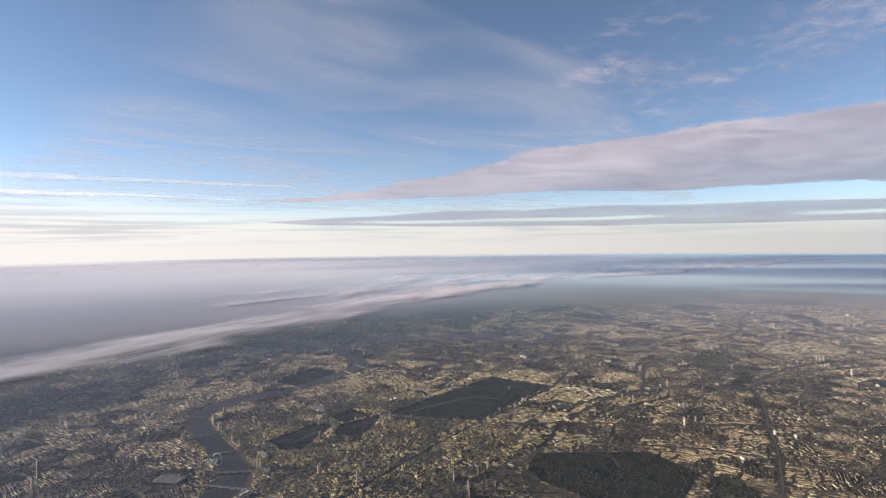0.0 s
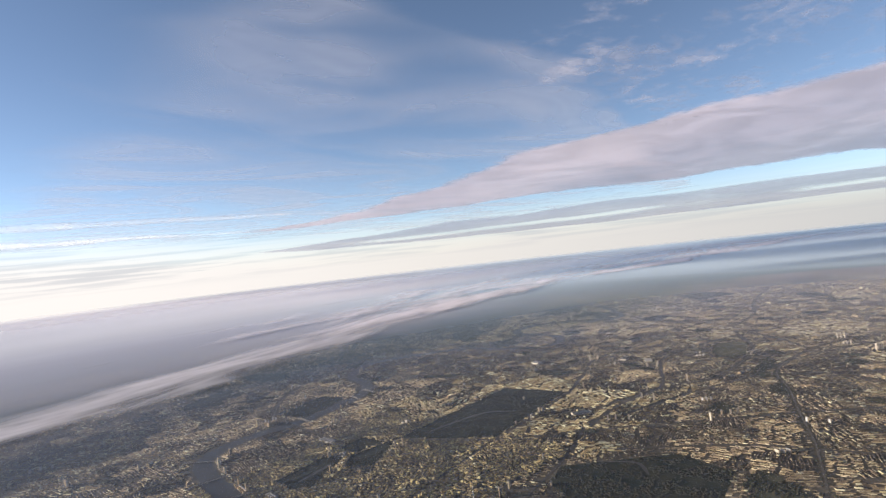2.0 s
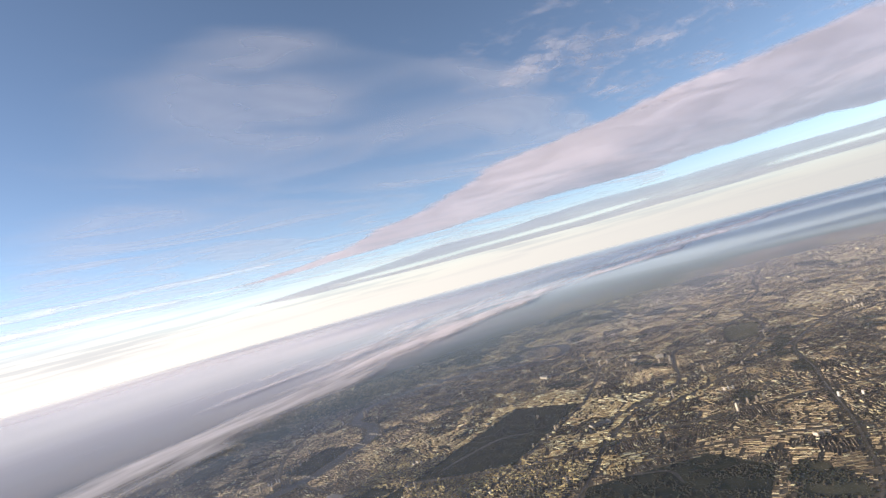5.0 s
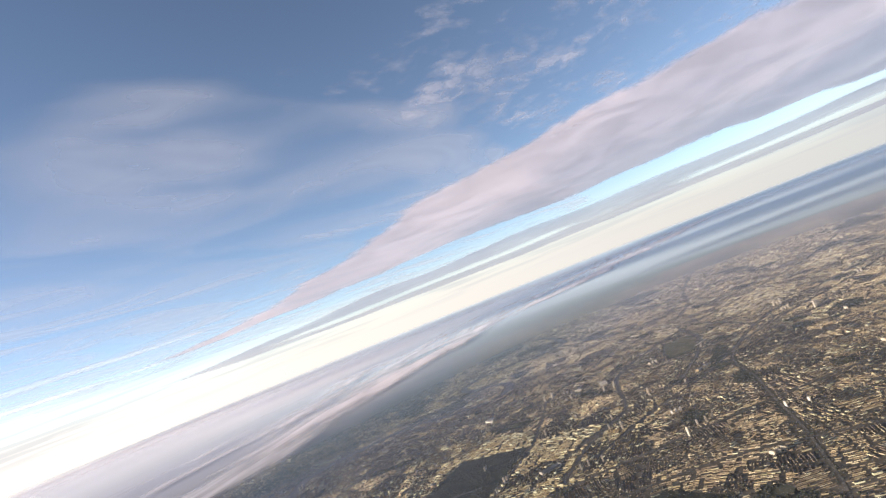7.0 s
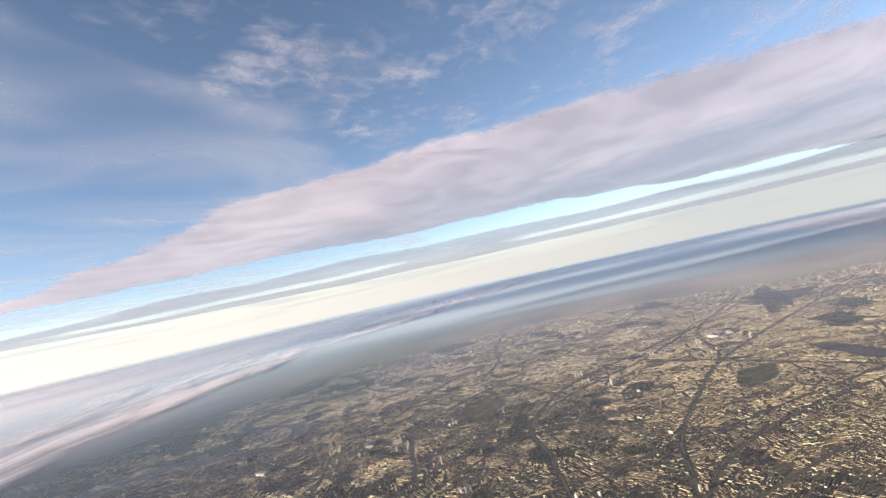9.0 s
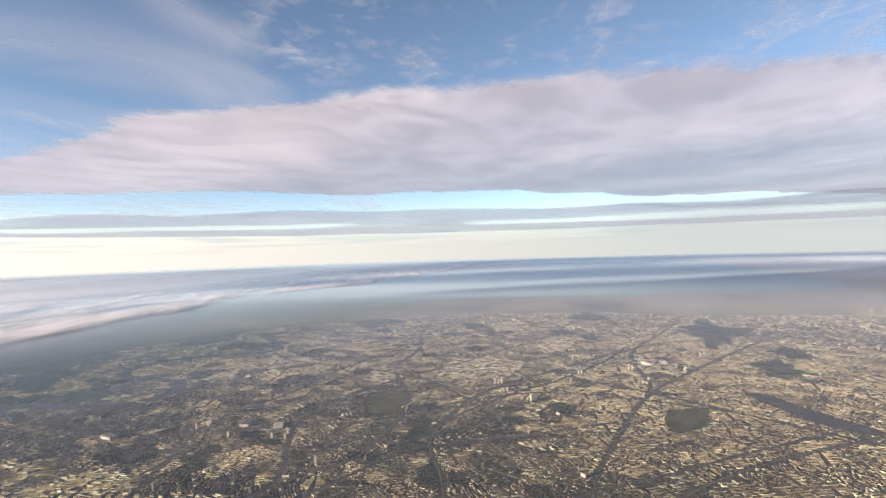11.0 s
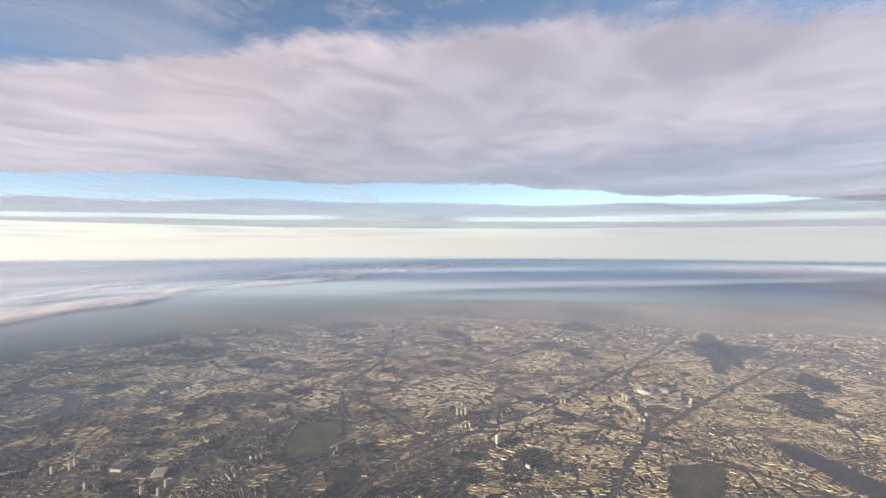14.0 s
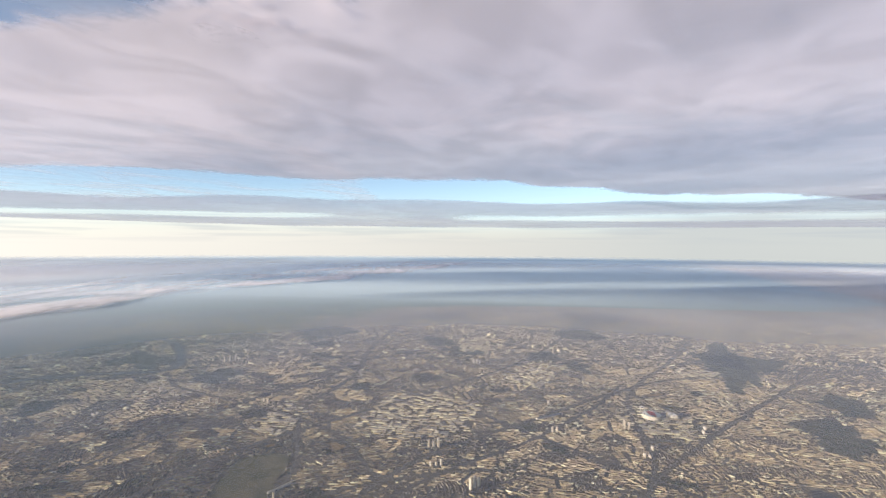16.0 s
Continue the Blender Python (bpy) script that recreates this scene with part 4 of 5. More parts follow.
def veil_density(x, y):
    edge = np.interp(x, (-3500, -1400, -850, -500, 0, 900), (-1100, -480, -300, -195, -195, -120))
    out = edge - y
    return (step(out, -5, 45) * (0.86 - 0.26 * step(out, 120, 420) + 0.28 * step(out, 450, 1200)) + 0.10) * (1 - step(x, -120, 220))


tagged(vapour_sheet("cloud_deck", -3700, 150, -2600, 3000, 26, lambda x, y: 210 + 3 * np.sin(x * 0.013) * np.cos(y * 0.011), deck_density, DECK),
       "broad pinkish-grey altocumulus bank with a ragged edge", "cloud", kind="structure")
tagged(vapour_sheet("cloud_band", -3100, 60, -2700, 2700, 24, lambda x, y: 185 + 2 * np.sin(x * 0.009) * np.cos(y * 0.007), band_density, BAND),
       "long flat grey cloud layer with thin bright slits", "cloud", kind="structure")
tagged(vapour_sheet("fog_bank", -2700, 420, -2600, 1100, 22, lambda x, y: 15 + 1.6 * np.sin(x * 0.02 + y * 0.013) * np.cos(y * 0.017), fog_density, FOG),
       "white low stratus drifting over the southern suburbs", "cloud", kind="structure")
def vapour_trail(a, b, z, thick):
    """A trail that thins out towards b: a wavering flattened tube."""
    bm = bmesh.new()
    a, b = Vector((*a, z)), Vector((*b, z))
    along = (b - a).normalized()
    side = Vector((-along.y, along.x, 0))
    n, m, prev = 60, 10, None
    for k in range(n + 1):
        u = k / n
        r = thick * (1 - 0.75 * u) * (1 + 0.35 * noise.noise((u * 9, z, 0)))
        c = a.lerp(b, u) + Vector((0, 0, 7 * noise.noise((u * 4, z, 3))))
        ring = [bm.verts.new(c + side * (r * 1.6 * math.cos(t)) + Vector((0, 0, r * math.sin(t)))) for t in (i / m * math.tau for i in range(m))]
        if prev:
            for i in range(m):
                bm.faces.new((prev[i], prev[(i + 1) % m], ring[(i + 1) % m], ring[i]))
        prev = ring
    for f in bm.faces:
        f.smooth = True
    tagged(part("vapour_trail", bm, TRAIL), "long thin white vapour trail low in the sky", "vapour trail", kind="structure")


vapour_trail((400, -2480), (-1150, -2150), 384, 22)
vapour_trail((300, -3020), (-1300, -2900), 372, 20)
tagged(vapour_sheet("cloud_puffs", -420, 160, -120, 520, 20, lambda x, y: 212 + 2 * np.sin(x * 0.05) * np.cos(y * 0.04),
                    lambda x, y: step(x, -400, -260) * (1 - step(x, 0, 150)) * step(y, -110, 40) * (1 - step(y, 380, 510)), PUFFS),
       "small white altocumulus puffs in blue sky", "cloud", kind="structure")
tagged(vapour_sheet("cirrus_veil", -3700, 450, -3600, 1500, 60, lambda x, y: 380 + 0 * x, veil_density, CIRRUS),
       "thin white streaked cirrus veil across blue sky", "cloud", kind="structure")


# ---- single buildings ----
def thing(name, x, y, turn=0.0, z=0.0):
    ob = new(name)
    ob.empty_display_size = 0.5
    ob.matrix_basis = pose(x, y, z, 0, 0, math.degrees(turn))
    return ob


def make_tower(sx, sy, h, wall, cap=True):
    """A tower block: shaft, a recessed ground floor, parapet, roof plant and stair core."""
    ob = thing("tower_block", 0, 0)
    bm = bmesh.new()
    box(bm, 0, 0, 0, sx * 0.92, sy * 0.92, h * 0.06)
    part("ground_floor", bm, DARK_GLASS, ob)
    bm = bmesh.new()
    floors = max(5, int(h / 0.24))
    for k in range(floors):
        z0 = h * (0.06 + 0.92 * k / floors)
        box(bm, 0, 0, z0, sx, sy, h * 0.92 / floors * 0.62)
        box(bm, 0, 0, z0 + h * 0.92 / floors * 0.62, sx * 0.97, sy * 0.97, h * 0.92 / floors * 0.38)
    part("shaft", bm, wall, ob)
    bm = bmesh.new()
    box(bm, 0, 0, h * 0.98, sx * 1.03, sy * 1.03, h * 0.02)
    part("parapet", bm, CONCRETE, ob)
    bm = bmesh.new()
    box(bm, sx * 0.1, 0, h, sx * 0.45, sy * 0.5, 0.28)
    box(bm, -sx * 0.25, sy * 0.1, h, sx * 0.2, sy * 0.3, 0.16)
    part("roof_plant", bm, LEAD, ob)
    bm = bmesh.new()
    box(bm, sx * 0.5, 0, 0, sx * 0.14, sy * 0.34, h * 1.02)
    part("stair_core", bm, BRICK, ob)
    return ob


TOWERS = {
    "point": (make_tower(1.05, 1.0, 3.2, PALE), "pale concrete tower block with a flat roof", "tower block"),
    "slab": (make_tower(2.6, 0.75, 2.2, CONCRETE), "long concrete slab block of flats", "apartment block"),
    "tall": (make_tower(1.2, 1.0, 5.2, CONCRETE), "tall concrete tower rising over terraced streets", "tower block"),
    "glass": (make_tower(1.3, 1.2, 4.6, DARK_GLASS), "dark glass office tower", "office tower"),
    "brick": (make_tower(1.6, 0.8, 1.7, BRICK), "brown brick block of flats", "apartment block"),
    "white": (make_tower(1.5, 0.7, 2.6, WHITE_STEEL), "bright white slab block catching the sun", "apartment block"),
}
for master, label, category in TOWERS.values():
    tagged(master, label, category, "tower blocks")
first = {key: True for key in TOWERS}


def tower(kind, x, y, turn=0.0, k=1.0):
    master = TOWERS[kind][0]
    while at_cell(np.array([[x, y]]))[0] == 3:
        x -= 1.5
    m = pose(x, y, 0, 0, 0, math.degrees(turn))
    if first[kind]:
        first[kind] = False
        master.matrix_basis = m
        return master
    ob = copy_thing(master, m)
    ob.scale = (1, 1, k)
    return ob


# towers that can be told apart, estate by estate
for kind, x, y, turn, k in (
        ("tall", -103, 41, 0.6, 1.1), ("point", -107, 31, 0.6, 1.1), ("point", -110, 27, 0.6, 1.0), ("point", -55, 33, 0.5, 1), ("point", -59, 36, 0.5, 1),
        ("point", -62, 43, 0.5, 1), ("point", -91, 87, 0.4, 0.9), ("point", -94, 91, 0.4, 0.9), ("point", -97, 94, 0.4, 0.9), ("white", -96, 129, 0.9, 0.8),
        ("white", -98, 139, 0.9, 0.8), ("tall", -51, -15, 0.2, 0.7), ("slab", -44, -16, 0.2, 1), ("white", 15, 33, 0.7, 1.3), ("tall", 36, -54, 0.5, 1.0),
        ("point", 39, -58, 0.5, 1.1), ("glass", 80, 52, 0.4, 1.3), ("tall", 76, 48, 0.4, 0.9), ("tall", 112, -18, 0.3, 0.9), ("white", 105, 4, 0.3, 2.3),
        ("white", -3, -229, 0.2, 1.2), ("point", 145, -180, 0.2, 1.2), ("point", 138, -172, 0.2, 1.0), ("glass", 208, -115, 0.3, 1.9), ("tall", 212, -104, 0.3, 0.9),
        ("slab", 38, 53, 0.5, 0.8), ("point", -198, -60, 0.2, 1.2), ("point", -201, -58, 0.2, 1.2), ("point", -204, -56, 0.2, 1.2), ("slab", -188, -35, 0.15, 0.9),
        ("point", -189, -31, 0.15, 1.0), ("slab", -192, -28, 0.15, 0.9), ("tall", -191, -3, 0.2, 0.7), ("tall", -192, 5, 0.2, 0.7), ("tall", -200, 2, 0.2, 0.7),
        ("point", -382, -22, 0.1, 0.9), ("point", -384, -26, 0.1, 0.9), ("white", -380, -96, 0.3, 1.2), ("point", -385, -112, 0.3, 1.3), ("slab", -375, -62, 0.2, 1.0),
        ("tall", -488, -127, 0.2, 1.1), ("tall", -492, -124, 0.2, 1.1), ("tall", -484, -130, 0.2, 1.0), ("white", -142, -7, 0.2, 0.8), ("white", -476, 6, 0.3, 1.2),
        ("slab", -252, 18, 0.6, 0.6), ("white", -252, 14, 0.6, 0.5), ("glass", -421, 238, 0.3, 0.9), ("slab", -403, 257, 0.3, 1.0), ("slab", -396, 255, 0.3, 0.9),
        ("point", -176, 58, 0.4, 0.8), ("slab", -170, 64, 0.4, 0.9), ("white", -182, 59, 0.4, 0.8), ("tall", -158, 42, 0.2, 1.0), ("glass", -118, -20, 0.3, 0.8),
        ("slab", -74, -44, 0.2, 1.0), ("slab", 55, -176, 0.4, 1.1), ("slab", 48, -172, 0.4, 1.0), ("slab", 40, -170, 0.4, 1.0), ("slab", 31, -170, 0.3, 1.0),
        ("slab", 36, -198, 0.3, 1.0), ("slab", 28, -203, 0.3, 1.0), ("slab", 19, -207, 0.2, 1.0), ("slab", 10, -211, 0.2, 1.0), ("tall", 61, -190, 0.4, 1.0),
        ("white", -70, -262, 0.3, 1.5), ("white", -76, -268, 0.3, 1.6), ("white", -66, -268, 0.3, 1.3), ("point", -82, -262, 0.3, 1.4), ("white", 190, -250, 0.2, 1.0),
        ("white", 184, -250, 0.2, 1.0), ("white", 178, -247, 0.2, 1.0), ("slab", 222, -180, 0.2, 1.0), ("slab", 214, -176, 0.2, 1.0), ("slab", 206, -180, 0.2, 1.0),
        ("glass", 60, 40, 0.4, 1.0), ("glass", 68, 57, 0.4, 1.1), ("tall", 52, 38, 0.4, 0.7), ("white", 92, -8, 0.3, 1.2), ("glass", 84, -60, 0.3, 0.9),
        ("slab", 70, -82, 0.3, 1.2), ("tall", 66, -88, 0.3, 0.8), ("tall", 118, -132, 0.3, 1.2), ("glass", 100, -150, 0.3, 0.8), ("tall", 128, -118, 0.3, 0.8)):
    tower(kind, x, y, turn, k)

pick = random.Random(5)
count = 0
while count < 120:
    x, y = pick.uniform(-560, 215), pick.uniform(-300, 220)
    xy = np.array([[x, y]])
    if not overlooked(xy)[0] or at_cell(xy)[0] != 0:
        continue
    kind = pick.choice(("point", "slab", "brick", "brick", "slab", "white", "tall"))
    turn = pick.uniform(0, 1.5)
    for k in range(pick.choice((1, 1, 2, 3))):
        tower(kind, x + k * 2.6 * math.cos(turn + 1.2), y + k * 2.6 * math.sin(turn + 1.2), turn, pick.uniform(0.6, 1.05))
        count += 1


# ---- landmarks ----
def ferris_wheel(x, y, turn):
    ob = tagged(thing("ferris_wheel", x, y, turn), "giant white observation wheel standing on the riverbank", "ferris wheel")
    r, hub = 3.1, 3.45
    ring = [(0, r * math.cos(a), hub + r * math.sin(a)) for a in (k / 64 * math.tau for k in range(64))]
    bm = bmesh.new()
    for s in (-0.12, 0.12):
        for a, b in zip(ring, ring[1:] + ring[:1]):
            tube(bm, (s, a[1], a[2]), (s, b[1], b[2]), 0.10, 5)
    rim = part("rim", bm, WHITE_STEEL, ob)
    bm = bmesh.new()
    for k in range(0, 64, 2):
        tube(bm, (0, 0, hub), ring[k], 0.014, 4)
    part("spokes", bm, WHITE_STEEL, ob)
    bm = bmesh.new()
    tube(bm, (-0.5, 0, hub), (0.7, 0, hub), 0.22, 10)
    part("hub", bm, WHITE_STEEL, ob)
    for s in (-1, 1):
        bm = bmesh.new()
        tube(bm, (0.6, 0, hub), (2.2, s * 1.1, 0), 0.10, 6)
        part("leg", bm, WHITE_STEEL, ob)
    for k in range(32):
        a = k / 32 * math.tau
        bm = bmesh.new()
        bmesh.ops.create_uvsphere(bm, u_segments=6, v_segments=4, radius=0.14,
                                  matrix=Matrix.Translation((0, (r + 0.2) * math.cos(a), hub + (r + 0.2) * math.sin(a))))
        part("capsule", bm, WHITE_STEEL, rim)


ferris_wheel(*plan(51.5033, -0.1192)[:2], 0.35)


def bridge(a, b, width, piers, height, label, material=CONCRETE):
    a, b = plan(*a), plan(*b)
    mid, way = (a + b) / 2, b - a
    ob = tagged(thing("bridge", mid.x, mid.y, math.atan2(way.y, way.x)), label, "bridge", "river bridges")
    n = way.length
    bm = bmesh.new()
    box(bm, 0, 0, height, n, width, 0.12)
    part("deck", bm, ASPHALT, ob)
    for s in (-1, 1):
        bm = bmesh.new()
        box(bm, 0, s * width / 2, height + 0.12, n, 0.08, 0.10)
        part("parapet", bm, material, ob)
    for k in range(piers):
        bm = bmesh.new()
        box(bm, n * ((k + 1) / (piers + 1) - 0.5), 0, 0, 0.35, width * 1.1, height)
        part("pier", bm, material, ob)
    for s in (-1, 1):
        bm = bmesh.new()
        box(bm, s * (n / 2 - 0.4), 0, 0, 0.9, width * 1.05, height)
        part("abutment", bm, material, ob)
    return ob


bridge((51.5106, -0.1188), (51.5064, -0.1148), 1.2, 4, 0.45, "pale stone road bridge over the river")
bridge((51.5074, -0.1224), (51.5046, -0.1172), 1.6, 5, 0.45, "railway bridge with white footbridge masts")
bridge((51.5012, -0.1248), (51.5004, -0.1188), 1.2, 6, 0.4, "low arched road bridge over the river")
bridge((51.4948, -0.1270), (51.4942, -0.1198), 1.0, 4, 0.4, "road bridge with red arches over the river")
bridge((51.4898, -0.1290), (51.4858, -0.1238), 1.1, 4, 0.4, "steel road bridge over the river")
bridge((51.4866, -0.1498), (51.4828, -0.1504), 1.0, 2, 0.4, "pale suspension bridge beside the park")
bridge((51.4838, -0.1662), (51.4806, -0.1672), 0.9, 2, 0.4, "slender suspension bridge beside the park")
bridge((51.4826, -0.1722), (51.4792, -0.1728), 0.9, 4, 0.4, "iron road bridge over the river")
bridge((51.4692, -0.2128), (51.4656, -0.2140), 1.0, 4, 0.4, "stone road bridge over the river")
bridge((51.4902, -0.2300), (51.4868, -0.2312), 0.8, 2, 0.4, "green suspension bridge over the river")


def stadium(x, y, turn):
    ob = tagged(thing("stadium", x, y, turn), "large pale stadium with a white arch and red seats", "stadium")
    n = 40
    rx, ry = 7.0, 5.6

    def ring(k, z, s=0.0):
        return [Vector((k * (rx + s) * math.cos(a), k * (ry + s) * math.sin(a), z)) for a in (i / n * math.tau for i in range(n))]

    def loft(rings):
        bm = bmesh.new()
        vs = [[bm.verts.new(p) for p in r] for r in rings]
        for a, b in zip(vs, vs[1:]):
            for i in range(n):
                bm.faces.new((a[i], a[(i + 1) % n], b[(i + 1) % n], b[i]))
        return bm
    part("outer_wall", loft([ring(1.0, 0), ring(1.03, 1.2), ring(1.0, 2.2), ring(0.97, 2.2), ring(0.97, 0)]), PALE, ob)
    part("stand", loft([ring(0.97, 2.0), ring(0.66, 0.6), ring(0.55, 0.25), ring(0.5, 0.1)]), RED_SEATS, ob)
    bm = bmesh.new()
    bm.faces.new([bm.verts.new(p) for p in ring(0.5, 0.12)])
    part("pitch", bm, FIELD, ob)
    for s in (-1, 1):
        bm = bmesh.new()
        rows = []
        for u in np.linspace(-0.95, 0.95, 14):
            c = math.sqrt(max(0.0, 1 - u * u))
            rows.append([bm.verts.new((u * rx, s * c * ry * 0.99, 2.3)), bm.verts.new((u * rx * 0.95, s * c * ry * 0.40, 2.7)),
                         bm.verts.new((u * rx * 0.95, s * c * ry * 0.40, 2.6)), bm.verts.new((u * rx, s * c * ry * 0.99, 2.2))])
        for a, b in zip(rows, rows[1:]):
            for i in range(4):
                bm.faces.new((a[i], a[(i + 1) % 4], b[(i + 1) % 4], b[i]))
        part("roof", bm, WHITE_STEEL, ob)
    bm = bmesh.new()
    pts = [Vector((7.8 * math.cos(a), -4.6 - 1.0 * math.sin(a), 6.6 * math.sin(a))) for a in np.linspace(0, math.pi, 25)]
    for a, b in zip(pts, pts[1:]):
        tube(bm, a, b, 0.20, 6)
    part("arch", bm, WHITE_STEEL, ob)


stadium(-420, 229, 0.2)


def power_station(x, y, turn):
    ob = tagged(thing("power_station", x, y, turn), "brown brick power station with four white chimneys", "power station")
    bm = bmesh.new()
    box(bm, 0, 0, 0, 7.5, 4.0, 2.0)
    box(bm, 0, 0, 2.0, 7.0, 2.2, 0.7)
    part("turbine_hall", bm, BRICK, ob)
    for a in (-1, 1):
        for b in (-1, 1):
            bm = bmesh.new()
            box(bm, a * 3.2, b * 2.0, 0, 1.3, 1.3, 2.7)
            tower_base = part("chimney_base", bm, BRICK, ob)
            bm = bmesh.new()
            tube(bm, (a * 3.2, b * 2.0, 2.7), (a * 3.2, b * 2.0, 5.2), 0.34, 10, 0.25)
            part("chimney", bm, WHITE_STEEL, tower_base)


power_station(*plan(51.4818, -0.1447)[:2], 0.1)


def telecom_tower(x, y):
    ob = tagged(thing("telecom_tower", x, y), "slim round telecom tower with stacked aerial decks", "tower")
    bm = bmesh.new()
    tube(bm, (0, 0, 0), (0, 0, 9.0), 0.28, 12)
    part("shaft", bm, CONCRETE, ob)
    for z, r in ((5.2, 0.42), (5.8, 0.42), (6.4, 0.42), (7.4, 0.5), (8.0, 0.5)):
        bm = bmesh.new()
        tube(bm, (0, 0, z), (0, 0, z + 0.32), r, 14)
        part("aerial_deck", bm, DARK_GLASS, ob)
    bm = bmesh.new()
    tube(bm, (0, 0, 9.0), (0, 0, 9.6), 0.06, 6)
    part("mast", bm, WHITE_STEEL, ob)


telecom_tower(*plan(51.5215, -0.1389)[:2])


def hall(name, x, y, turn, length, width, height, spans, wall, roof, label, category):
    """A long hall under parallel vaulted roofs."""
    ob = tagged(thing(name, x, y, turn), label, category)
    bm = bmesh.new()
    box(bm, 0, 0, 0, length, width, height)
    part("wall", bm, wall, ob)
    w = width / spans
    for k in range(spans):
        bm = bmesh.new()
        y0 = -width / 2 + w * (k + 0.5)
        arc = [(w / 2 * math.cos(a), height + 0.02 + w * 0.32 * math.sin(a)) for a in np.linspace(0, math.pi, 9)]
        ends = [[bm.verts.new((e * length / 2, y0 + p, q)) for p, q in arc] for e in (-1, 1)]
        for i in range(8):
            bm.faces.new((ends[0][i], ends[0][i + 1], ends[1][i + 1], ends[1][i]))
        bm.faces.new(ends[0])
        bm.faces.new(ends[1][::-1])
        part("roof_vault", bm, roof, ob)
    for e in (-1, 1):
        bm = bmesh.new()
        box(bm, e * (length / 2 + 0.4), 0, 0, 0.8, width * 0.9, height * 1.5)
        part("end_block", bm, wall, ob)
    return ob


hall("railway_station", *plan(51.5170, -0.1775)[:2], 2.5, 11, 5.0, 0.8, 4, CONCRETE, LEAD, "railway terminus with parallel vaulted roofs", "railway station")
hall("railway_station", *plan(51.5032, -0.1125)[:2], 2.2, 11, 7.0, 0.7, 5, CONCRETE, LEAD, "railway terminus with grey vaulted roofs", "railway station")
hall("railway_station", *plan(51.4955, -0.1445)[:2], 1.6, 12, 5.0, 0.8, 3, PALE, LEAD, "railway terminus with grey vaulted roofs", "railway station")
hall("railway_station", *plan(51.5280, -0.1338)[:2], 2.4, 9, 7.5, 0.7, 3, CONCRETE, LEAD, "low flat-fronted railway terminus with grey roofs", "railway station")
hall("exhibition_hall", *plan(51.4965, -0.2105)[:2], 1.3, 8, 5.5, 1.3, 2, PALE, LEAD, "exhibition hall with vaulted glass roofs", "exhibition hall")
hall("train_depot", -268, 55.5, 2.8, 12, 1.1, 0.5, 2, PALE, PALE, "long white train depot beside the common", "train depot")
hall("train_depot", -404, 166, 2.4, 20, 2.4, 0.5, 3, PALE, LEAD, "pale railway sheds beside the tracks", "train depot")
hall("shopping_centre", -211, -11, 0.5, 7.5, 6.0, 1.0, 5, PALE, CONCRETE, "wide shopping centre with ribbed pale roofs", "shopping centre")
hall("shopping_centre", -213, -34, 0.2, 10.0, 6.0, 0.9, 3, PALE, LEAD, "wide shopping centre with low grey roofs", "shopping centre")
hall("arena", -424, 242, 0.3, 5.0, 4.2, 1.3, 1, PALE, WHITE_STEEL, "white vaulted arena beside the stadium", "arena")


def palace(x, y, turn, length, wings, label, category, wall=PALE, spire=0.0):
    ob = tagged(thing("palace", x, y, turn), label, category)
    bm = bmesh.new()
    box(bm, 0, 0, 0, length, 1.0, 1.1)
    part("main_range", bm, wall, ob)
    bm = bmesh.new()
    box(bm, 0, 0, 1.1, length * 0.98, 0.9, 0.3, 0.0, 0.6)
    part("roof", bm, LEAD, ob)
    for k in range(wings):
        u = (k / max(1, wings - 1) - 0.5) * (length - 0.9)
        bm = bmesh.new()
        box(bm, u, -1.3, 0, 0.9, 1.8, 1.0)
        box(bm, u, -1.3, 1.0, 0.8, 1.7, 0.25, 0.0, 0.6)
        part("wing", bm, wall, ob)
    if spire:
        for s, h in ((-1, spire), (1, spire * 0.95)):
            bm = bmesh.new()
            box(bm, s * length * 0.5, 0, 0, 0.7, 0.7, h)
            box(bm, s * length * 0.5, 0, h, 0.6, 0.6, h * 0.25, 0.0, 0.05)
            part("clock_tower" if s > 0 else "square_tower", bm, wall, ob)


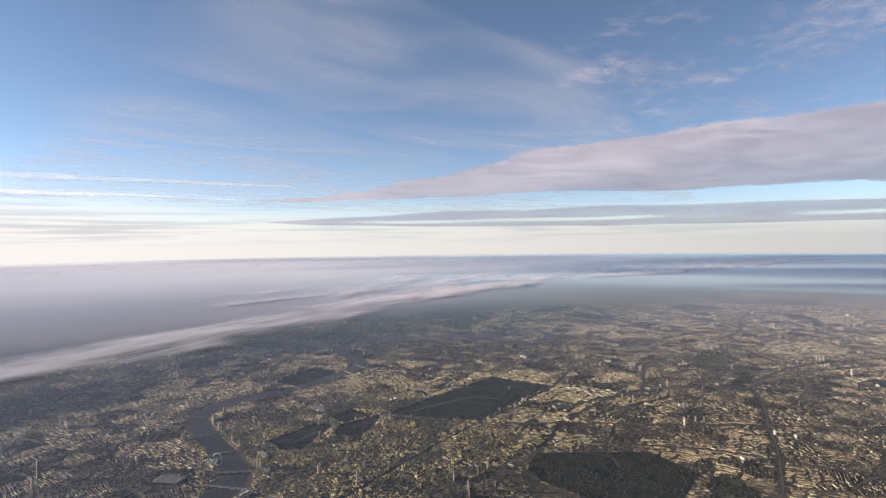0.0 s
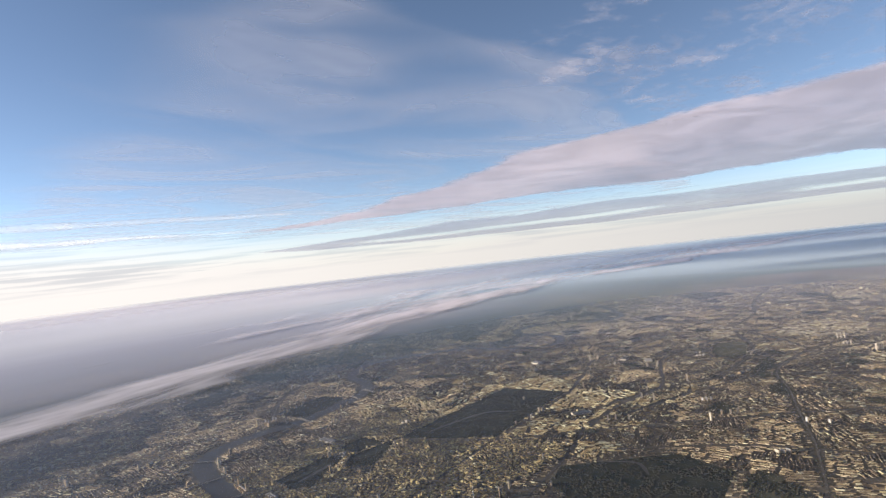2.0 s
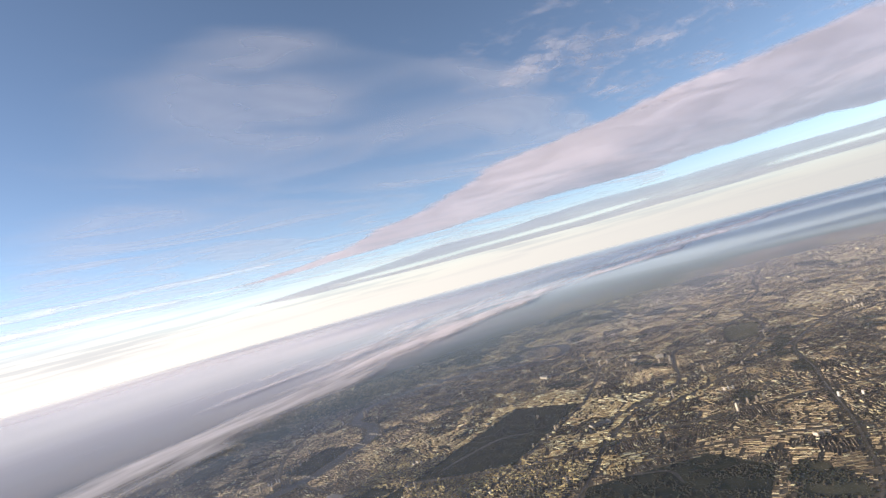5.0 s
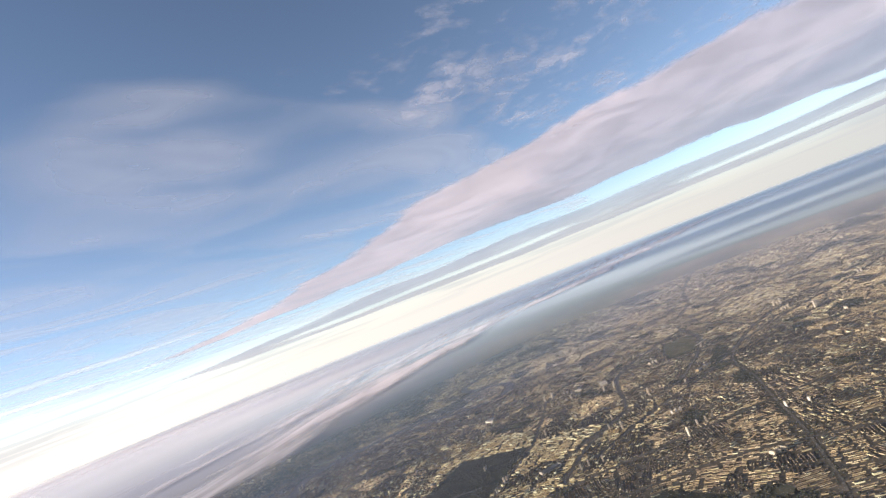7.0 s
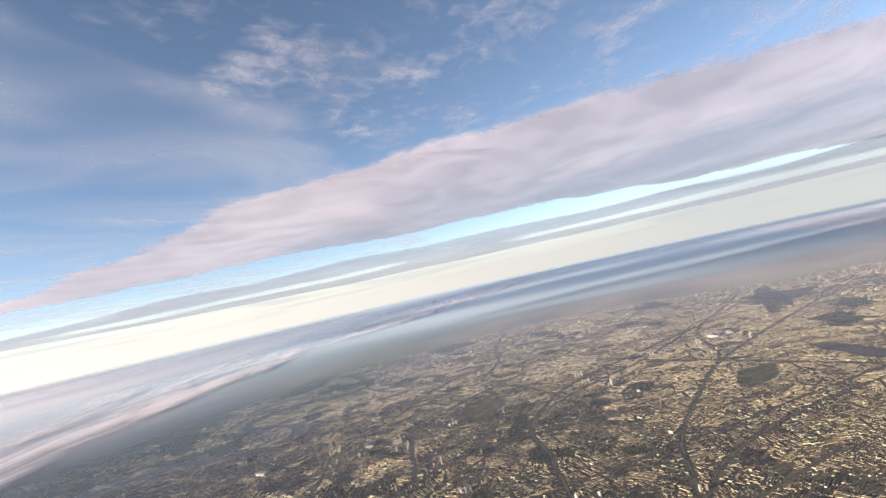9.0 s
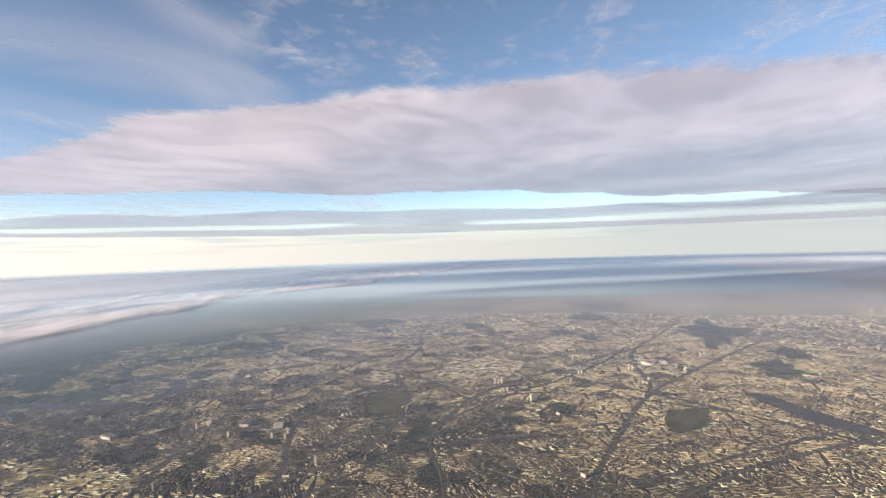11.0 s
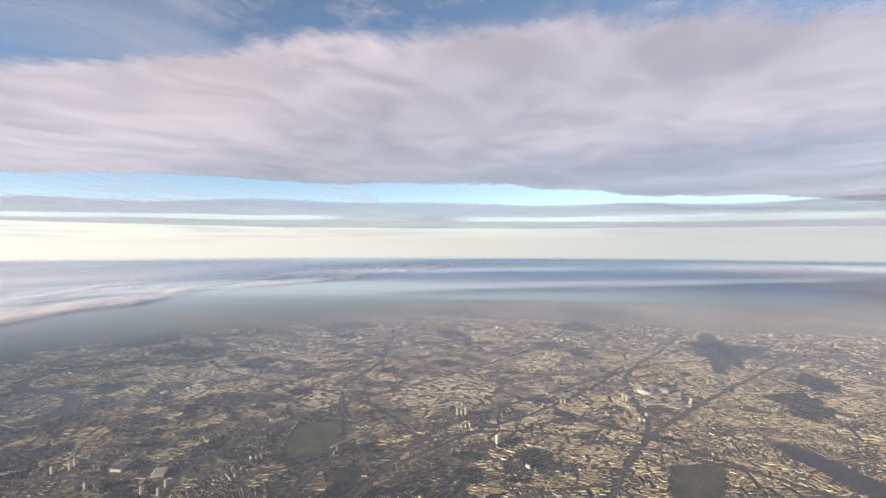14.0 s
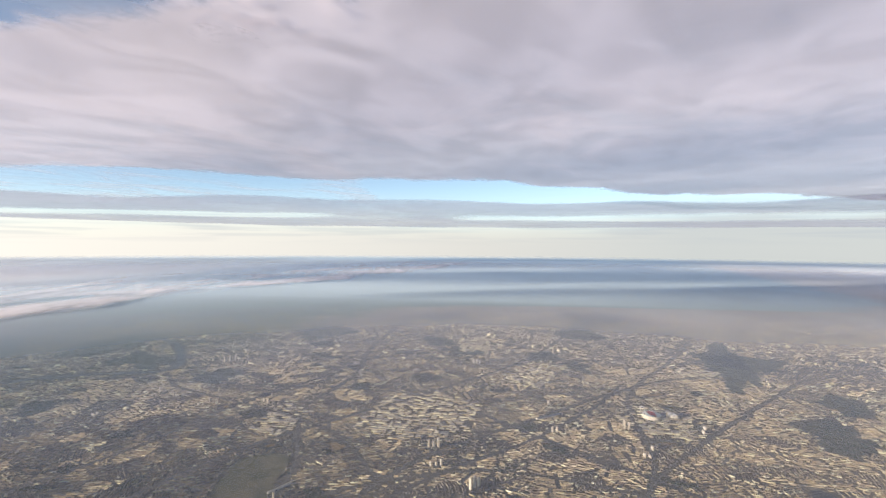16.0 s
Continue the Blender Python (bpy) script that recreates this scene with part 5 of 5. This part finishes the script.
palace(*plan(51.5014, -0.1416)[:2], 1.25, 5.5, 2, "pale stone palace facing the park", "palace")
palace(*plan(51.4996, -0.1247)[:2], 1.45, 12.0, 4, "long gothic parliament building by the river", "parliament", BRICK, 4.2)
palace(*plan(51.5040, -0.1260)[:2], 1.5, 9.0, 4, "pale stone ministry block by the river", "government building")
palace(*plan(51.5078, -0.1235)[:2], 1.1, 7.0, 3, "pale stone block on the embankment", "office block")
palace(*plan(51.5110, -0.1172)[:2], 0.3, 8.0, 3, "pale stone riverside palace with courtyards", "palace")
palace(*plan(51.5020, -0.1192)[:2], 1.5, 7.0, 3, "curved stone county hall on the riverbank", "county hall")
palace(*plan(51.4967, -0.1764)[:2], 0.0, 9.0, 4, "long museum with wings and grey roofs", "museum", BRICK, 2.6)
palace(*plan(51.4900, -0.1280)[:2], 1.2, 6.0, 3, "pale stone block on the embankment", "office block")


def drum(name, x, y, r, h, wall, roof, label, category, dome=0.0):
    ob = tagged(thing(name, x, y), label, category)
    bm = bmesh.new()
    tube(bm, (0, 0, 0), (0, 0, h), r, 24)
    part("drum", bm, wall, ob)
    if dome:
        bm = bmesh.new()
        n = 20
        prev = None
        for a in np.linspace(0, math.pi / 2 * 0.96, 6):
            ring = [bm.verts.new((r * 0.95 * math.cos(a) * math.cos(k / n * math.tau), r * 0.95 * math.cos(a) * math.sin(k / n * math.tau), h + dome * math.sin(a)))
                    for k in range(n)]
            if prev:
                for k in range(n):
                    bm.faces.new((prev[k], prev[(k + 1) % n], ring[(k + 1) % n], ring[k]))
            prev = ring
        bm.faces.new(prev)
        part("dome", bm, roof, ob)
    else:
        for k in range(12):
            a = k / 12 * math.tau
            bm = bmesh.new()
            tube(bm, (r * 1.02 * math.cos(a), r * 1.02 * math.sin(a), 0), (r * 1.02 * math.cos(a), r * 1.02 * math.sin(a), h * 1.3), 0.05, 4)
            part("guide_column", bm, LEAD, ob)


drum("concert_hall", *plan(51.5009, -0.1774)[:2], 1.9, 1.3, BRICK, LEAD, "round brick concert hall with a glazed dome", "concert hall", 0.8)
for lat, lon, r in ((51.5275, -0.2150, 1.6), (51.5280, -0.2172, 1.4), (51.4820, -0.1205, 1.5), (51.4665, -0.1880, 1.3)):
    drum("gasholder", *plan(lat, lon)[:2], r, 1.3, LEAD, LEAD, "round grey gasholder with iron guide columns", "gasholder")
